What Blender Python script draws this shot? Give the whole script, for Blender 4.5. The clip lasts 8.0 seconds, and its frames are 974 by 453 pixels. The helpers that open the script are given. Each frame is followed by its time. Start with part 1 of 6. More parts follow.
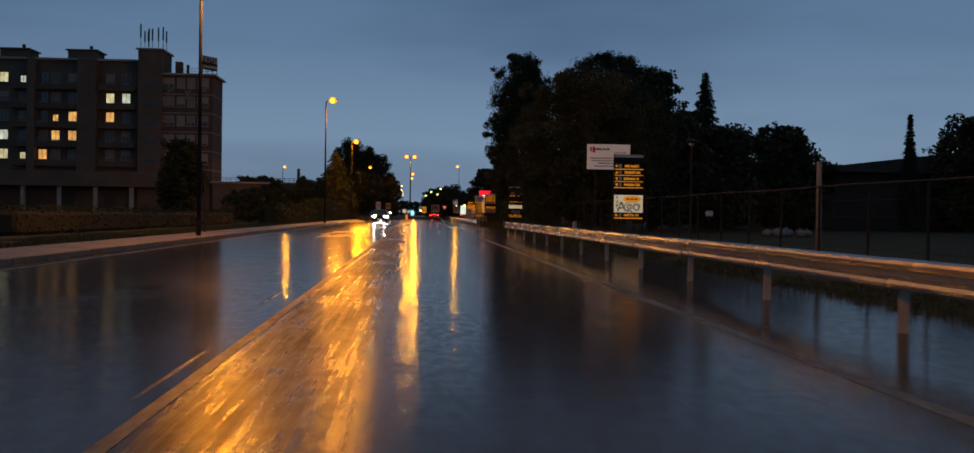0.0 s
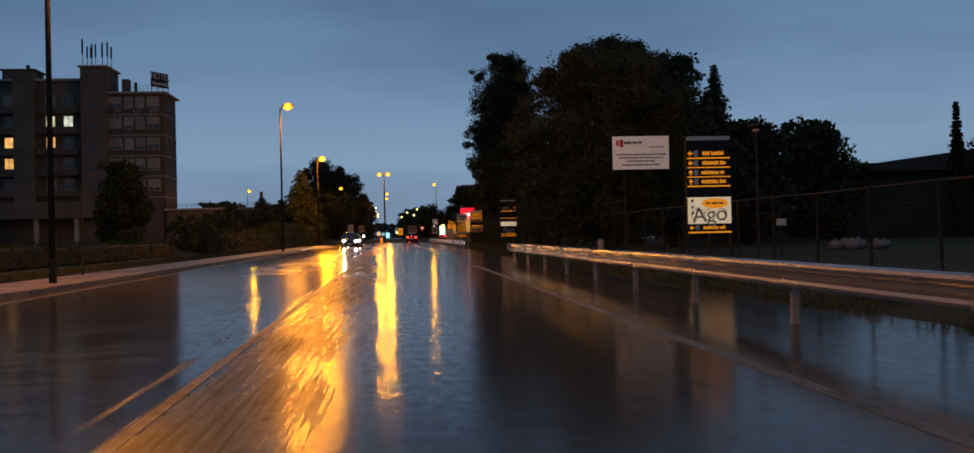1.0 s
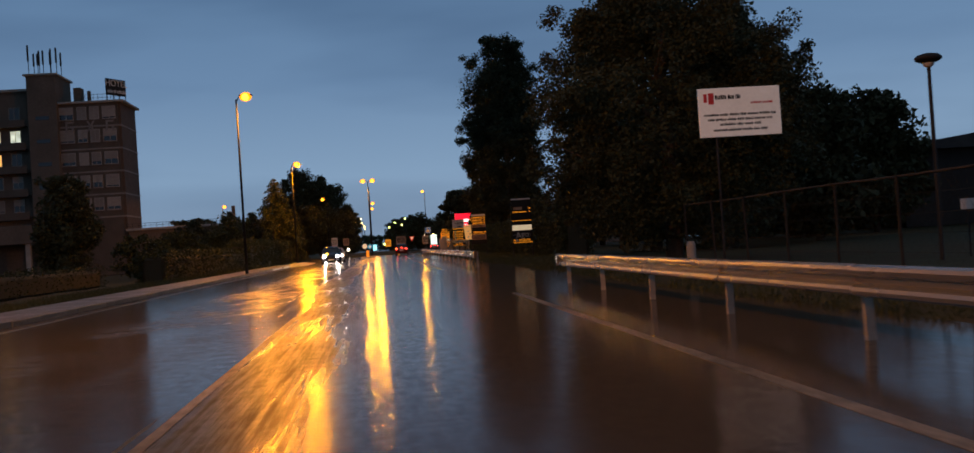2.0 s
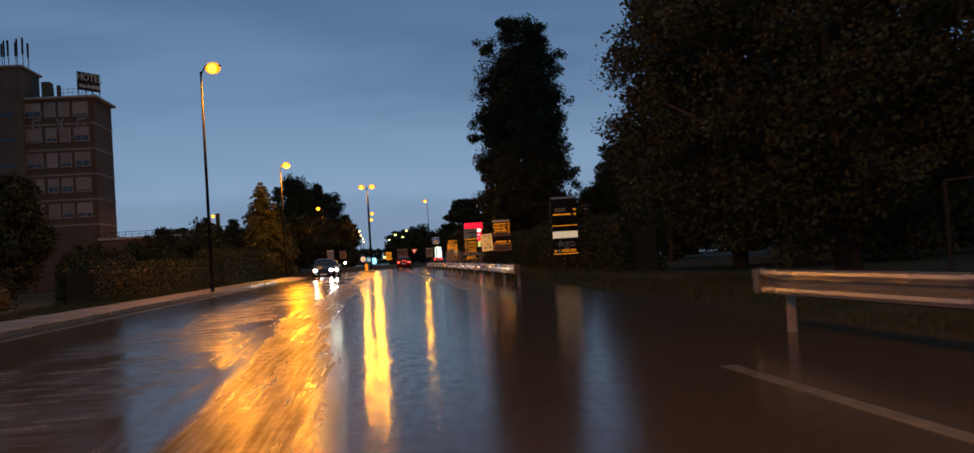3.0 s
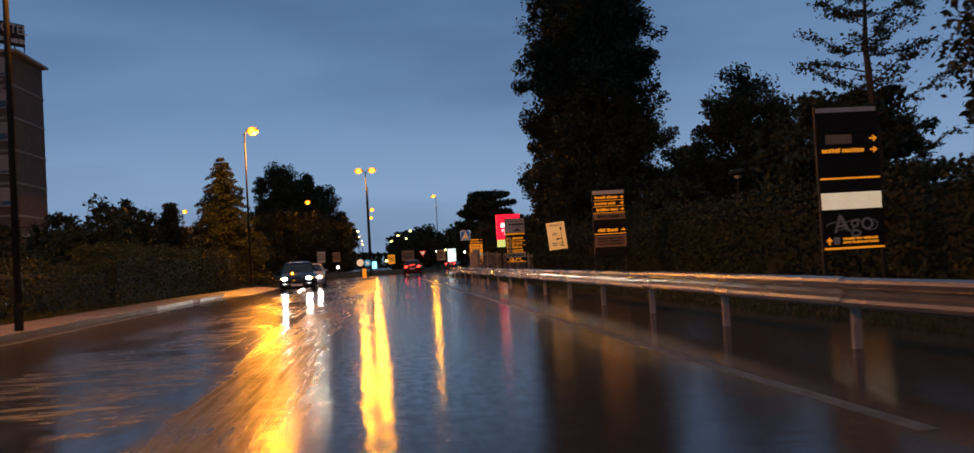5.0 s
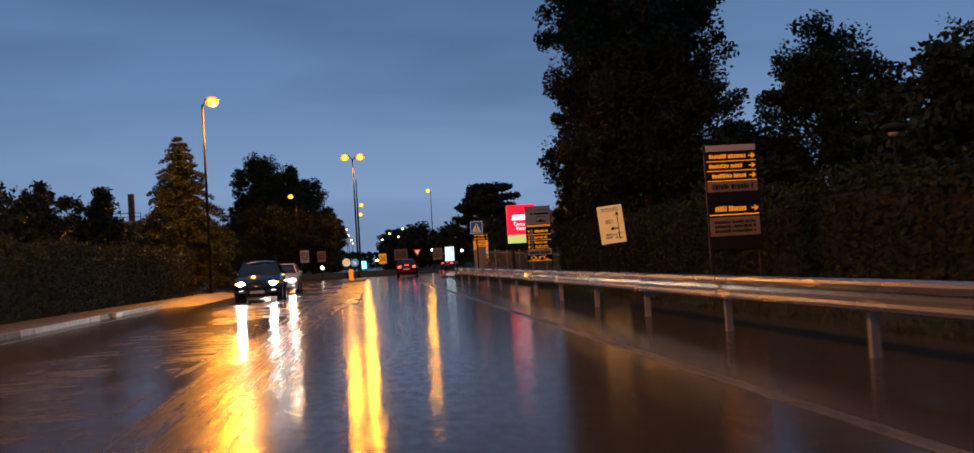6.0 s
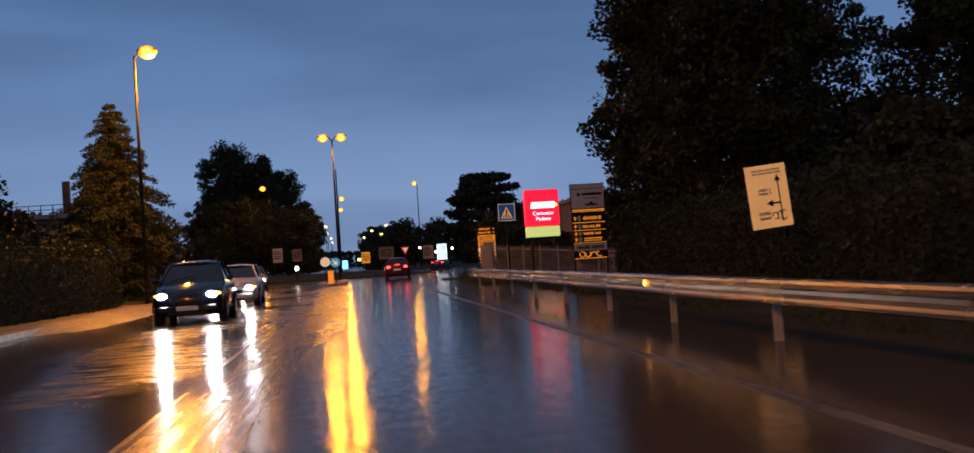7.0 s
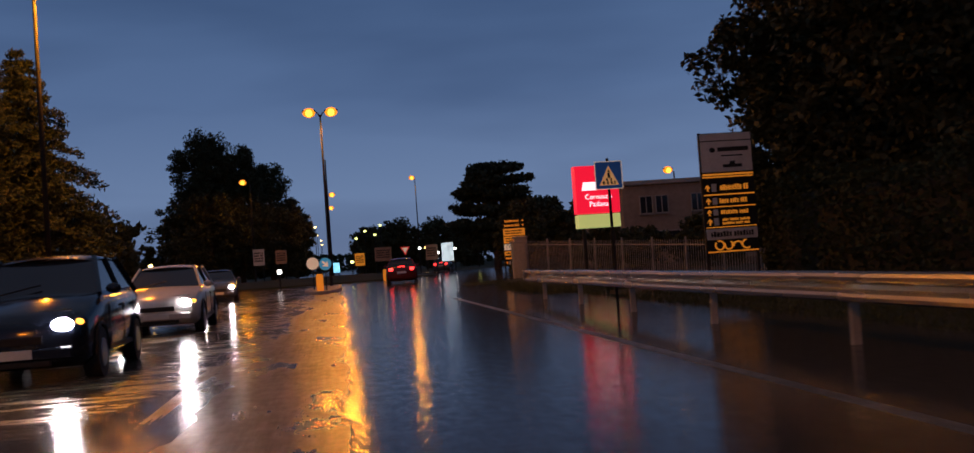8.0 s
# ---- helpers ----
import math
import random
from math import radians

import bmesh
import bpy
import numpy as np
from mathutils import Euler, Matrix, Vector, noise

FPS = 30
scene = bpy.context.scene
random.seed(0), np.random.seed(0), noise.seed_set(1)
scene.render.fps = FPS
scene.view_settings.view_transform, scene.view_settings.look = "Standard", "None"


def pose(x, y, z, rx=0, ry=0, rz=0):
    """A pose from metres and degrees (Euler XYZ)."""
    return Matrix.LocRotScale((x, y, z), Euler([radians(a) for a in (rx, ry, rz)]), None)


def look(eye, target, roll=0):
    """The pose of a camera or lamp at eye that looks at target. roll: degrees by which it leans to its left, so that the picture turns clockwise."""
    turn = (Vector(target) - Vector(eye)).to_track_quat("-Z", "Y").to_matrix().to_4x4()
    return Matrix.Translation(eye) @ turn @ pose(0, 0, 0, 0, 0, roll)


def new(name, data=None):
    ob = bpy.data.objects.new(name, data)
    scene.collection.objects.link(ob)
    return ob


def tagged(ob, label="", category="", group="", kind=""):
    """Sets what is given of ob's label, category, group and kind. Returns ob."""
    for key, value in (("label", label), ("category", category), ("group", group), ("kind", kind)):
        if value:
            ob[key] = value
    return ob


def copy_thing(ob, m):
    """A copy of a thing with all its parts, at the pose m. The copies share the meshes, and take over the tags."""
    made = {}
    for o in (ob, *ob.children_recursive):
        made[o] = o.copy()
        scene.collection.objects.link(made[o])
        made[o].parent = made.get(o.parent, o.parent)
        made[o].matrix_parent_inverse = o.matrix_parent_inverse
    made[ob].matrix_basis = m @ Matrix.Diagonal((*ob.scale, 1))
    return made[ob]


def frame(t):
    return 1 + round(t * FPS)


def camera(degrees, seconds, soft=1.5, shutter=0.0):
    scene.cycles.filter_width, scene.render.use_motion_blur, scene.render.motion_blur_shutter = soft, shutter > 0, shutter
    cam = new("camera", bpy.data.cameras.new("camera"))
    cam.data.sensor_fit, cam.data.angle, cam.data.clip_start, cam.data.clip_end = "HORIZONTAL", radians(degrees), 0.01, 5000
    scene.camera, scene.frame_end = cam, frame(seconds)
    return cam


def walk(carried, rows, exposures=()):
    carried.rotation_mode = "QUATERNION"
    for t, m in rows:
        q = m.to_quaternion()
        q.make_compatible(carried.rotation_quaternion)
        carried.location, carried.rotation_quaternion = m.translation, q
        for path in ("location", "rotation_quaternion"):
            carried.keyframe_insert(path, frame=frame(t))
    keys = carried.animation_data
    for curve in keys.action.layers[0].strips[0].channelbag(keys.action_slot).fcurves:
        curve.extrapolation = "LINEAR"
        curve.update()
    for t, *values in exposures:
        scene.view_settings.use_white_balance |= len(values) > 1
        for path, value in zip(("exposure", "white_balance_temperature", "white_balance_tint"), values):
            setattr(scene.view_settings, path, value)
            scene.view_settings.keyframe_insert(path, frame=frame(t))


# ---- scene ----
cam = camera(50.4, 8.0, shutter=0.15)
PATH = [
    (0, (0.338, -2.238, 1.12), (0.476, -0.242, 1.097), 0.8),
    (0.5, (0.465, 4.984, 1.11), (0.624, 6.978, 1.11), 0.2),
    (1, (0.472, 11.884, 1.147), (0.655, 13.875, 1.161), -1.3),
    (1.5, (0.521, 18.896, 1.18), (0.721, 20.886, 1.198), -2.8),
    (2, (0.521, 26.105, 1.209), (0.729, 28.094, 1.236), -3.8),
    (3.5, (0.311, 46.986, 1.096), (0.524, 48.974, 1.158), -3.3),
    (4, (0.238, 54.341, 1.122), (0.451, 56.329, 1.185), -3.2),
    (4.5, (0.136, 61.563, 1.122), (0.345, 63.551, 1.186), -3.2),
    (6, (0.356, 81.192, 1.145), (0.585, 83.178, 1.207), -3.4),
    (6.5, (0.226, 87.936, 1.146), (0.468, 89.921, 1.205), -3.4),
    (7, (0.09, 94.872, 1.211), (0.358, 96.853, 1.268), -3.7),
    (7.5, (0.061, 102.025, 1.266), (0.339, 104.006, 1.321), -4.0),
    (8, (-0.078, 108.618, 1.137), (0.209, 110.597, 1.198), -4.1),
]
EXPOSURES = [(0, 0.1, 6600, 10), (0.5, 0.2, 6600, 10), (1.0, 0.4, 6600, 10), (1.5, 0.42, 6600, 10), (2.0, 0.45, 6550, 10), (3.5, 0.55, 6550, 11), (4.5, 0.58, 6400, 12),
             (6.0, 0.42, 6050, 17), (6.5, 0.42, 5950, 19), (7.0, 0.34, 5900, 21), (7.5, -0.08, 5900, 23), (8.0, -0.24, 5950, 25)]
walk(cam, [(t, look(eye, target, roll)) for t, eye, target, roll in PATH], EXPOSURES)

# ---- light ----
world = bpy.data.worlds.new("dusk_sky")
scene.world = world
world.use_nodes = True
wn, wl = world.node_tree.nodes, world.node_tree.links
wn.clear()
w_out = wn.new("ShaderNodeOutputWorld")
w_bg = wn.new("ShaderNodeBackground")
w_co = wn.new("ShaderNodeTexCoord")
w_sep = wn.new("ShaderNodeSeparateXYZ")
w_ramp = wn.new("ShaderNodeValToRGB")
w_map = wn.new("ShaderNodeMapping")
w_noise = wn.new("ShaderNodeTexNoise")
w_cloud = wn.new("ShaderNodeValToRGB")
w_mul = wn.new("ShaderNodeMix")
w_mul.data_type, w_mul.blend_type = "RGBA", "MULTIPLY"
w_mul.inputs[0].default_value = 1.0
els = w_ramp.color_ramp.elements
els[0].position, els[0].color = 0.0, (0.122, 0.176, 0.262, 1)
els[1].position, els[1].color = 1.0, (0.125, 0.150, 0.190, 1)
for p, c in ((0.07, (0.124, 0.198, 0.304, 1)), (0.16, (0.080, 0.143, 0.246, 1)), (0.32, (0.044, 0.094, 0.182, 1)), (0.6, (0.080, 0.112, 0.160, 1))):
    e = els.new(p)
    e.color = c
w_map.inputs["Scale"].default_value = (1.5, 1.5, 7.5)
w_noise.inputs["Scale"].default_value = 1.0
w_noise.inputs["Detail"].default_value = 4.0
w_noise.inputs["Roughness"].default_value = 0.5
w_cloud.color_ramp.elements[0].position, w_cloud.color_ramp.elements[0].color = 0.36, (0.74, 0.76, 0.79, 1)
w_cloud.color_ramp.elements[1].position, w_cloud.color_ramp.elements[1].color = 0.64, (1.32, 1.27, 1.21, 1)
wl.new(w_co.outputs["Generated"], w_sep.inputs[0])
wl.new(w_sep.outputs["Z"], w_ramp.inputs[0])
wl.new(w_co.outputs["Generated"], w_map.inputs[0])
wl.new(w_map.outputs[0], w_noise.inputs["Vector"])
wl.new(w_noise.outputs[0], w_cloud.inputs[0])
wl.new(w_ramp.outputs[0], w_mul.inputs[6])
wl.new(w_cloud.outputs[0], w_mul.inputs[7])
wl.new(w_mul.outputs[2], w_bg.inputs[0])
w_bg.inputs[1].default_value = 1.0
wl.new(w_bg.outputs[0], w_out.inputs[0])

SODIUM = (1.0, 0.315, 0.003)
LAMP_WATTS = 4200.0


def lamp_light(x, y, z, watts=LAMP_WATTS, colour=SODIUM, radius=0.34, cut_off=True):
    """A street lantern; a cut-off one throws nothing above its own height."""
    d = bpy.data.lights.new("street_light", "SPOT" if cut_off else "POINT")
    d.energy, d.color, d.shadow_soft_size = watts, colour, radius
    if cut_off:
        d.spot_size, d.spot_blend = radians(180), 0.02
    ob = new("street_light", d)
    ob.matrix_world = pose(x, y, z)
    return ob


def beam_light(x, y, z, tx, ty, tz, watts, colour=(1.0, 0.93, 0.8)):
    d = bpy.data.lights.new("headlight_beam", "SPOT")
    d.energy, d.color, d.spot_size, d.spot_blend, d.shadow_soft_size = watts, colour, radians(70), 0.9, 0.06
    ob = new("headlight_beam", d)
    ob.matrix_world = look((x, y, z), (tx, ty, tz))
    return ob


# ---- materials ----
def mat(name, a, b=None, scale=4.0, rough=0.6, rough2=None, bump=0.0, bump_scale=40.0, metal=0.0, ior=1.45, stretch=(1, 1, 1), coat=0.0, vary=0.0, fine=None, spec=0.5, lit=0.0):
    """Two tones mixed by noise at two scales, with relief and uneven roughness. lit: glow added to a sheet that is no
    lamp.
    """
    m = bpy.data.materials.new(name)
    m.use_nodes = True
    n, l = m.node_tree.nodes, m.node_tree.links
    s = n["Principled BSDF"]
    b = b or tuple(v * 0.75 for v in a)
    co = n.new("ShaderNodeTexCoord")
    mp = n.new("ShaderNodeMapping")
    mp.inputs["Scale"].default_value = stretch
    l.new(co.outputs["Object"], mp.inputs[0])
    n1 = n.new("ShaderNodeTexNoise")
    n1.inputs["Scale"].default_value, n1.inputs["Detail"].default_value = scale, 5
    n2 = n.new("ShaderNodeTexNoise")
    n2.inputs["Scale"].default_value, n2.inputs["Detail"].default_value = fine or scale * 9, 3
    l.new(mp.outputs[0], n1.inputs["Vector"])
    l.new(mp.outputs[0], n2.inputs["Vector"])
    av = n.new("ShaderNodeMath")
    av.operation = "MULTIPLY_ADD"
    av.inputs[1].default_value = 0.45
    l.new(n2.outputs[0], av.inputs[0])
    sc = n.new("ShaderNodeMath")
    sc.operation = "MULTIPLY"
    sc.inputs[1].default_value = 0.6
    l.new(n1.outputs[0], sc.inputs[0])
    l.new(sc.outputs[0], av.inputs[2])
    rp = n.new("ShaderNodeMapRange")
    rp.inputs["From Min"].default_value, rp.inputs["From Max"].default_value = 0.36, 0.68
    l.new(av.outputs[0], rp.inputs[0])
    mx = n.new("ShaderNodeMix")
    mx.data_type = "RGBA"
    mx.inputs[6].default_value, mx.inputs[7].default_value = (*a, 1), (*b, 1)
    l.new(rp.outputs[0], mx.inputs[0])
    last = mx.outputs[2]
    if vary:
        oi = n.new("ShaderNodeObjectInfo")
        hs = n.new("ShaderNodeHueSaturation")
        vr = n.new("ShaderNodeMapRange")
        vr.inputs["To Min"].default_value, vr.inputs["To Max"].default_value = 1 - vary, 1 + vary
        l.new(oi.outputs["Random"], vr.inputs[0])
        l.new(vr.outputs[0], hs.inputs["Value"])
        l.new(last, hs.inputs["Color"])
        last = hs.outputs[0]
    l.new(last, s.inputs["Base Color"])
    # added glow: the sheet emits in place of headlight it would throw back
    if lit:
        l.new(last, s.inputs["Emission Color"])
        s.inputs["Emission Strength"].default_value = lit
    rr = n.new("ShaderNodeMapRange")
    rr.inputs["To Min"].default_value, rr.inputs["To Max"].default_value = rough, rough2 if rough2 is not None else min(1, rough * 1.25)
    l.new(rp.outputs[0], rr.inputs[0])
    l.new(rr.outputs[0], s.inputs["Roughness"])
    s.inputs["Metallic"].default_value, s.inputs["IOR"].default_value = metal, ior
    s.inputs["Specular IOR Level"].default_value = spec
    s.inputs["Coat Weight"].default_value, s.inputs["Coat Roughness"].default_value = coat, 0.08
    if bump:
        n3 = n.new("ShaderNodeTexNoise")
        n3.inputs["Scale"].default_value, n3.inputs["Detail"].default_value = bump_scale, 3
        l.new(mp.outputs[0], n3.inputs["Vector"])
        bp = n.new("ShaderNodeBump")
        bp.inputs["Strength"].default_value, bp.inputs["Distance"].default_value = bump, 0.02
        l.new(n3.outputs[0], bp.inputs["Height"])
        l.new(bp.outputs[0], s.inputs["Normal"])
    return m


def glow(name, colour, strength, pattern=0.0):
    """A surface that gives off light."""
    m = bpy.data.materials.new(name)
    m.use_nodes = True
    n, l = m.node_tree.nodes, m.node_tree.links
    s = n["Principled BSDF"]
    s.inputs["Base Color"].default_value = (*[min(0.8, c) for c in colour], 1)
    s.inputs["Roughness"].default_value = 0.3
    s.inputs["Emission Color"].default_value = (*colour, 1)
    s.inputs["Emission Strength"].default_value = strength
    if pattern:
        tx = n.new("ShaderNodeTexNoise")
        tx.inputs["Scale"].default_value = pattern
        co = n.new("ShaderNodeTexCoord")
        l.new(co.outputs["Object"], tx.inputs["Vector"])
        mr = n.new("ShaderNodeMapRange")
        mr.inputs["From Min"].default_value, mr.inputs["From Max"].default_value = 0.35, 0.65
        mr.inputs["To Min"].default_value, mr.inputs["To Max"].default_value = strength * 0.55, strength * 1.2
        l.new(tx.outputs[0], mr.inputs[0])
        l.new(mr.outputs[0], s.inputs["Emission Strength"])
    return m


def wet_asphalt():
    """Dark asphalt under rain: smooth films of water in wide pools, grain where the crown of the road and the middle line stand clear."""
    m = bpy.data.materials.new("wet_asphalt")
    m.use_nodes = True
    n, l = m.node_tree.nodes, m.node_tree.links
    s = n["Principled BSDF"]
    co = n.new("ShaderNodeTexCoord")

    def noise_at(scale, detail, stretch, rough=0.5, distortion=0.0):
        mp = n.new("ShaderNodeMapping")
        mp.inputs["Scale"].default_value = stretch
        tx = n.new("ShaderNodeTexNoise")
        tx.inputs["Scale"].default_value, tx.inputs["Detail"].default_value = scale, detail
        tx.inputs["Roughness"].default_value, tx.inputs["Distortion"].default_value = rough, distortion
        l.new(co.outputs["Object"], mp.inputs[0])
        l.new(mp.outputs[0], tx.inputs["Vector"])
        return tx.outputs[0]

    def span(value, a, b, c, d):
        mr = n.new("ShaderNodeMapRange")
        mr.interpolation_type = "SMOOTHSTEP"
        for k, v in (("From Min", a), ("From Max", b), ("To Min", c), ("To Max", d)):
            mr.inputs[k].default_value = v
        l.new(value, mr.inputs[0])
        return mr.outputs[0]

    def calc(op, a, b):
        q = n.new("ShaderNodeMath")
        q.operation = op
        for i, v in enumerate((a, b)):
            if isinstance(v, (int, float)):
                q.inputs[i].default_value = v
            else:
                l.new(v, q.inputs[i])
        return q.outputs[0]

    sep = n.new("ShaderNodeSeparateXYZ")
    l.new(co.outputs["Object"], sep.inputs[0])
    wobble = calc("MULTIPLY", calc("SUBTRACT", noise_at(0.22, 4, (1, 0.5, 1)), 0.5), 0.6)
    across = calc("ADD", sep.outputs["X"], wobble)
    chop = noise_at(2.6, 8, (0.30, 1.5, 1), 0.72)
    broken = span(chop, 0.42, 0.58, 0.12, 1.15)
    # the worn, gritty strip along the middle line, toned for the lamps' gold sheen: a firm edge towards the line,
    # fading into the lane
    middle = calc("ADD", across, calc("ADD", span(sep.outputs["Y"], 42.0, 66.0, 0.50, 1.05), span(sep.outputs["Y"], 98.0, 124.0, 0.0, -0.45)))
    strip = calc("MULTIPLY", span(middle, -0.72, -0.48, 0.0, 1.0), span(middle, 0.0, 0.95, 1.0, 0.0))
    strip = calc("MULTIPLY", strip, span(noise_at(0.4, 5, (1, 0.5, 1), 0.6), 0.34, 0.60, 0.62, 1.0))
    # the grit thins out before the roundabout
    strip = calc("MULTIPLY", strip, span(sep.outputs["Y"], 88.0, 112.0, 1.0, 0.42))
    crown = calc("MULTIPLY", span(calc("ABSOLUTE", calc("ADD", across, 3.2), 0), 0.6, 2.2, 1.0, 0.0), span(noise_at(0.42, 6, (1, 0.4, 1), 0.6), 0.40, 0.54, 0.0, 1.0))
    crown = calc("MULTIPLY", crown, span(sep.outputs["Y"], 34.0, 54.0, 0.2, 1.0))
    streaks = span(noise_at(4.2, 6, (1, 0.035, 1), 0.62), 0.40, 0.66, 0.0, 0.9)
    scratches = span(noise_at(17.0, 5, (1, 0.03, 1), 0.65), 0.38, 0.64, 0.45, 1.0)
    # long scores left by wheels and old lines beside the strip, sharing its gold tone
    scores = calc("MULTIPLY", span(noise_at(7.0, 3, (1, 0.010, 1), 0.5), 0.56, 0.64, 0.0, 0.8), calc("MULTIPLY", span(middle, -1.35, -0.95, 0.0, 1.0), span(middle, -0.7, -0.4, 1.0, 0.0)))
    strip = calc("MAXIMUM", strip, calc("MULTIPLY", scores, span(noise_at(0.9, 4, (1, 0.2, 1)), 0.42, 0.56, 0.0, 1.0)))
    dull = calc("MULTIPLY", calc("MULTIPLY", strip, scratches), calc("SUBTRACT", 1.0, calc("MULTIPLY", streaks, calc("MINIMUM", broken, 0.9))))
    patches = span(noise_at(0.12, 5, (1, 0.6, 1), 0.55, 0.4), 0.54, 0.68, 0.0, 0.22)
    grit = calc("MAXIMUM", calc("MULTIPLY", strip, calc("ADD", 0.30, calc("MULTIPLY", streaks, 0.42))), calc("MULTIPLY", broken, calc("MAXIMUM", crown, calc("MULTIPLY", patches, streaks))))
    grit_clamped = calc("MINIMUM", calc("MULTIPLY", grit, calc("ADD", 0.12, calc("MULTIPLY", broken, 0.88))), 1.0)
    grain = noise_at(55, 3, (1, 1, 1), 0.6)
    ripple = noise_at(5.0, 4, (0.4, 2.0, 1), 0.62)
    swell = noise_at(1.1, 4, (0.25, 1.1, 1), 0.62)
    # puddle faces that tip a little from one to the next
    faces = noise_at(0.55, 7, (0.75, 0.60, 1), 0.66)
    # coarse patch between the lanes before the splitter island, placed to fit the camera's view of the lamps' gold
    # reflection, with a firm edge on the lane side
    worn = calc("MULTIPLY", calc("MULTIPLY", span(across, -2.3, -1.4, 0.0, 1.0), span(across, -0.12, 0.12, 1.0, 0.0)), span(sep.outputs["Y"], 104.0, 118.0, 0.0, 1.0))
    worn = calc("MULTIPLY", worn, span(noise_at(1.3, 6, (1.0, 0.30, 1), 0.62), 0.38, 0.50, 0.25, 1.0))
    rough = calc("ADD", calc("ADD", calc("ADD", calc("MULTIPLY", worn, 0.15), calc("MULTIPLY", dull, 0.36)), calc("MULTIPLY", grit_clamped, 0.20)), calc("ADD", 0.075, calc("MULTIPLY", noise_at(2.2, 4, (1, 0.25, 1)), 0.09)))
    l.new(rough, s.inputs["Roughness"])
    l.new(calc("SUBTRACT", 0.28, calc("MULTIPLY", dull, span(sep.outputs["Y"], 96.0, 118.0, 0.26, 0.08))), s.inputs["Specular IOR Level"])
    tone = n.new("ShaderNodeMix")
    tone.data_type = "RGBA"
    # second tone is yellowed: part of the lamps' gold sheen put into the base
    tone.inputs[6].default_value, tone.inputs[7].default_value = (0.048, 0.042, 0.035, 1), (0.092, 0.082, 0.030, 1)
    l.new(calc("MINIMUM", calc("ADD", calc("MULTIPLY", calc("ADD", grit_clamped, dull), 0.6), calc("MULTIPLY", span(grain, 0.45, 0.7, 0, 1), 0.12)), 1.0), tone.inputs[0])
    l.new(tone.outputs[2], s.inputs["Base Color"])
    s.inputs["IOR"].default_value = 1.33
    b1 = n.new("ShaderNodeBump")
    b1.inputs["Distance"].default_value = 0.006
    l.new(calc("ADD", calc("MULTIPLY", grit_clamped, 0.24), 0.02), b1.inputs["Strength"])
    l.new(grain, b1.inputs["Height"])
    b2 = n.new("ShaderNodeBump")
    b2.inputs["Strength"].default_value, b2.inputs["Distance"].default_value = 0.13, 0.012
    l.new(calc("ADD", calc("ADD", calc("MULTIPLY", ripple, 1.1), calc("MULTIPLY", faces, 5.0)), calc("ADD", swell, calc("MULTIPLY", chop, calc("ADD", 1.0, calc("MULTIPLY", grit_clamped, 1.4))))), b2.inputs["Height"])
    l.new(b1.outputs[0], b2.inputs["Normal"])
    l.new(b2.outputs[0], s.inputs["Normal"])
    # stone that stands clear of the film of water does not mirror
    stone = n.new("ShaderNodeBsdfDiffuse")
    stone.inputs["Roughness"].default_value = 0.8
    l.new(tone.outputs[2], stone.inputs["Color"])
    l.new(b1.outputs[0], stone.inputs["Normal"])
    both = n.new("ShaderNodeMixShader")
    l.new(calc("ADD", 0.13, calc("MULTIPLY", span(noise_at(9.0, 5, (1, 0.4, 1), 0.65), 0.35, 0.65, 0.0, 1.0), 0.22)), both.inputs[0])
    l.new(s.outputs[0], both.inputs[1])
    l.new(stone.outputs[0], both.inputs[2])
    l.new(both.outputs[0], n["Material Output"].inputs["Surface"])
    return m


def leaf_mat(name, a, b):
    m = bpy.data.materials.new(name)
    m.use_nodes = True
    n, l = m.node_tree.nodes, m.node_tree.links
    s = n["Principled BSDF"]
    g = n.new("ShaderNodeNewGeometry")
    mx = n.new("ShaderNodeMix")
    mx.data_type = "RGBA"
    mx.inputs[6].default_value, mx.inputs[7].default_value = (*a, 1), (*b, 1)
    l.new(g.outputs["Random Per Island"], mx.inputs[0])
    l.new(mx.outputs[2], s.inputs["Base Color"])
    s.inputs["Roughness"].default_value = 0.6
    s.inputs["Specular IOR Level"].default_value = 0.15
    return m


ASPHALT = wet_asphalt()
PAINT = mat("worn_road_paint", (0.20, 0.18, 0.14), (0.06, 0.055, 0.045), 1.4, 0.35, 0.5, 0.15, 60, spec=0.06, stretch=(1, 0.3, 1))
SOIL = mat("wet_soil_and_grass", (0.026, 0.034, 0.014), (0.036, 0.029, 0.018), 0.5, 0.8, bump=0.6, bump_scale=8, spec=0.12)
SILT = mat("wet_silt", (0.30, 0.21, 0.12), (0.20, 0.15, 0.09), 0.9, 0.32, 0.6, 0.4, 30, stretch=(1, 0.3, 1))
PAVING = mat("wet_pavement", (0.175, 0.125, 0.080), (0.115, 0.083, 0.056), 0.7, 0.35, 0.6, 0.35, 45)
KERB = mat("kerb_concrete", (0.20, 0.165, 0.13), (0.13, 0.11, 0.088), 2.5, 0.5, 0.7, 0.3, 60, vary=0.2)
KERB_WHITE = mat("kerb_white_paint", (0.62, 0.60, 0.55), (0.33, 0.31, 0.28), 3.0, 0.4, 0.6, 0.3, 60, vary=0.12)
CONCRETE = mat("concrete", (0.30, 0.28, 0.25), (0.20, 0.19, 0.17), 0.8, 0.75, bump=0.3, bump_scale=30)
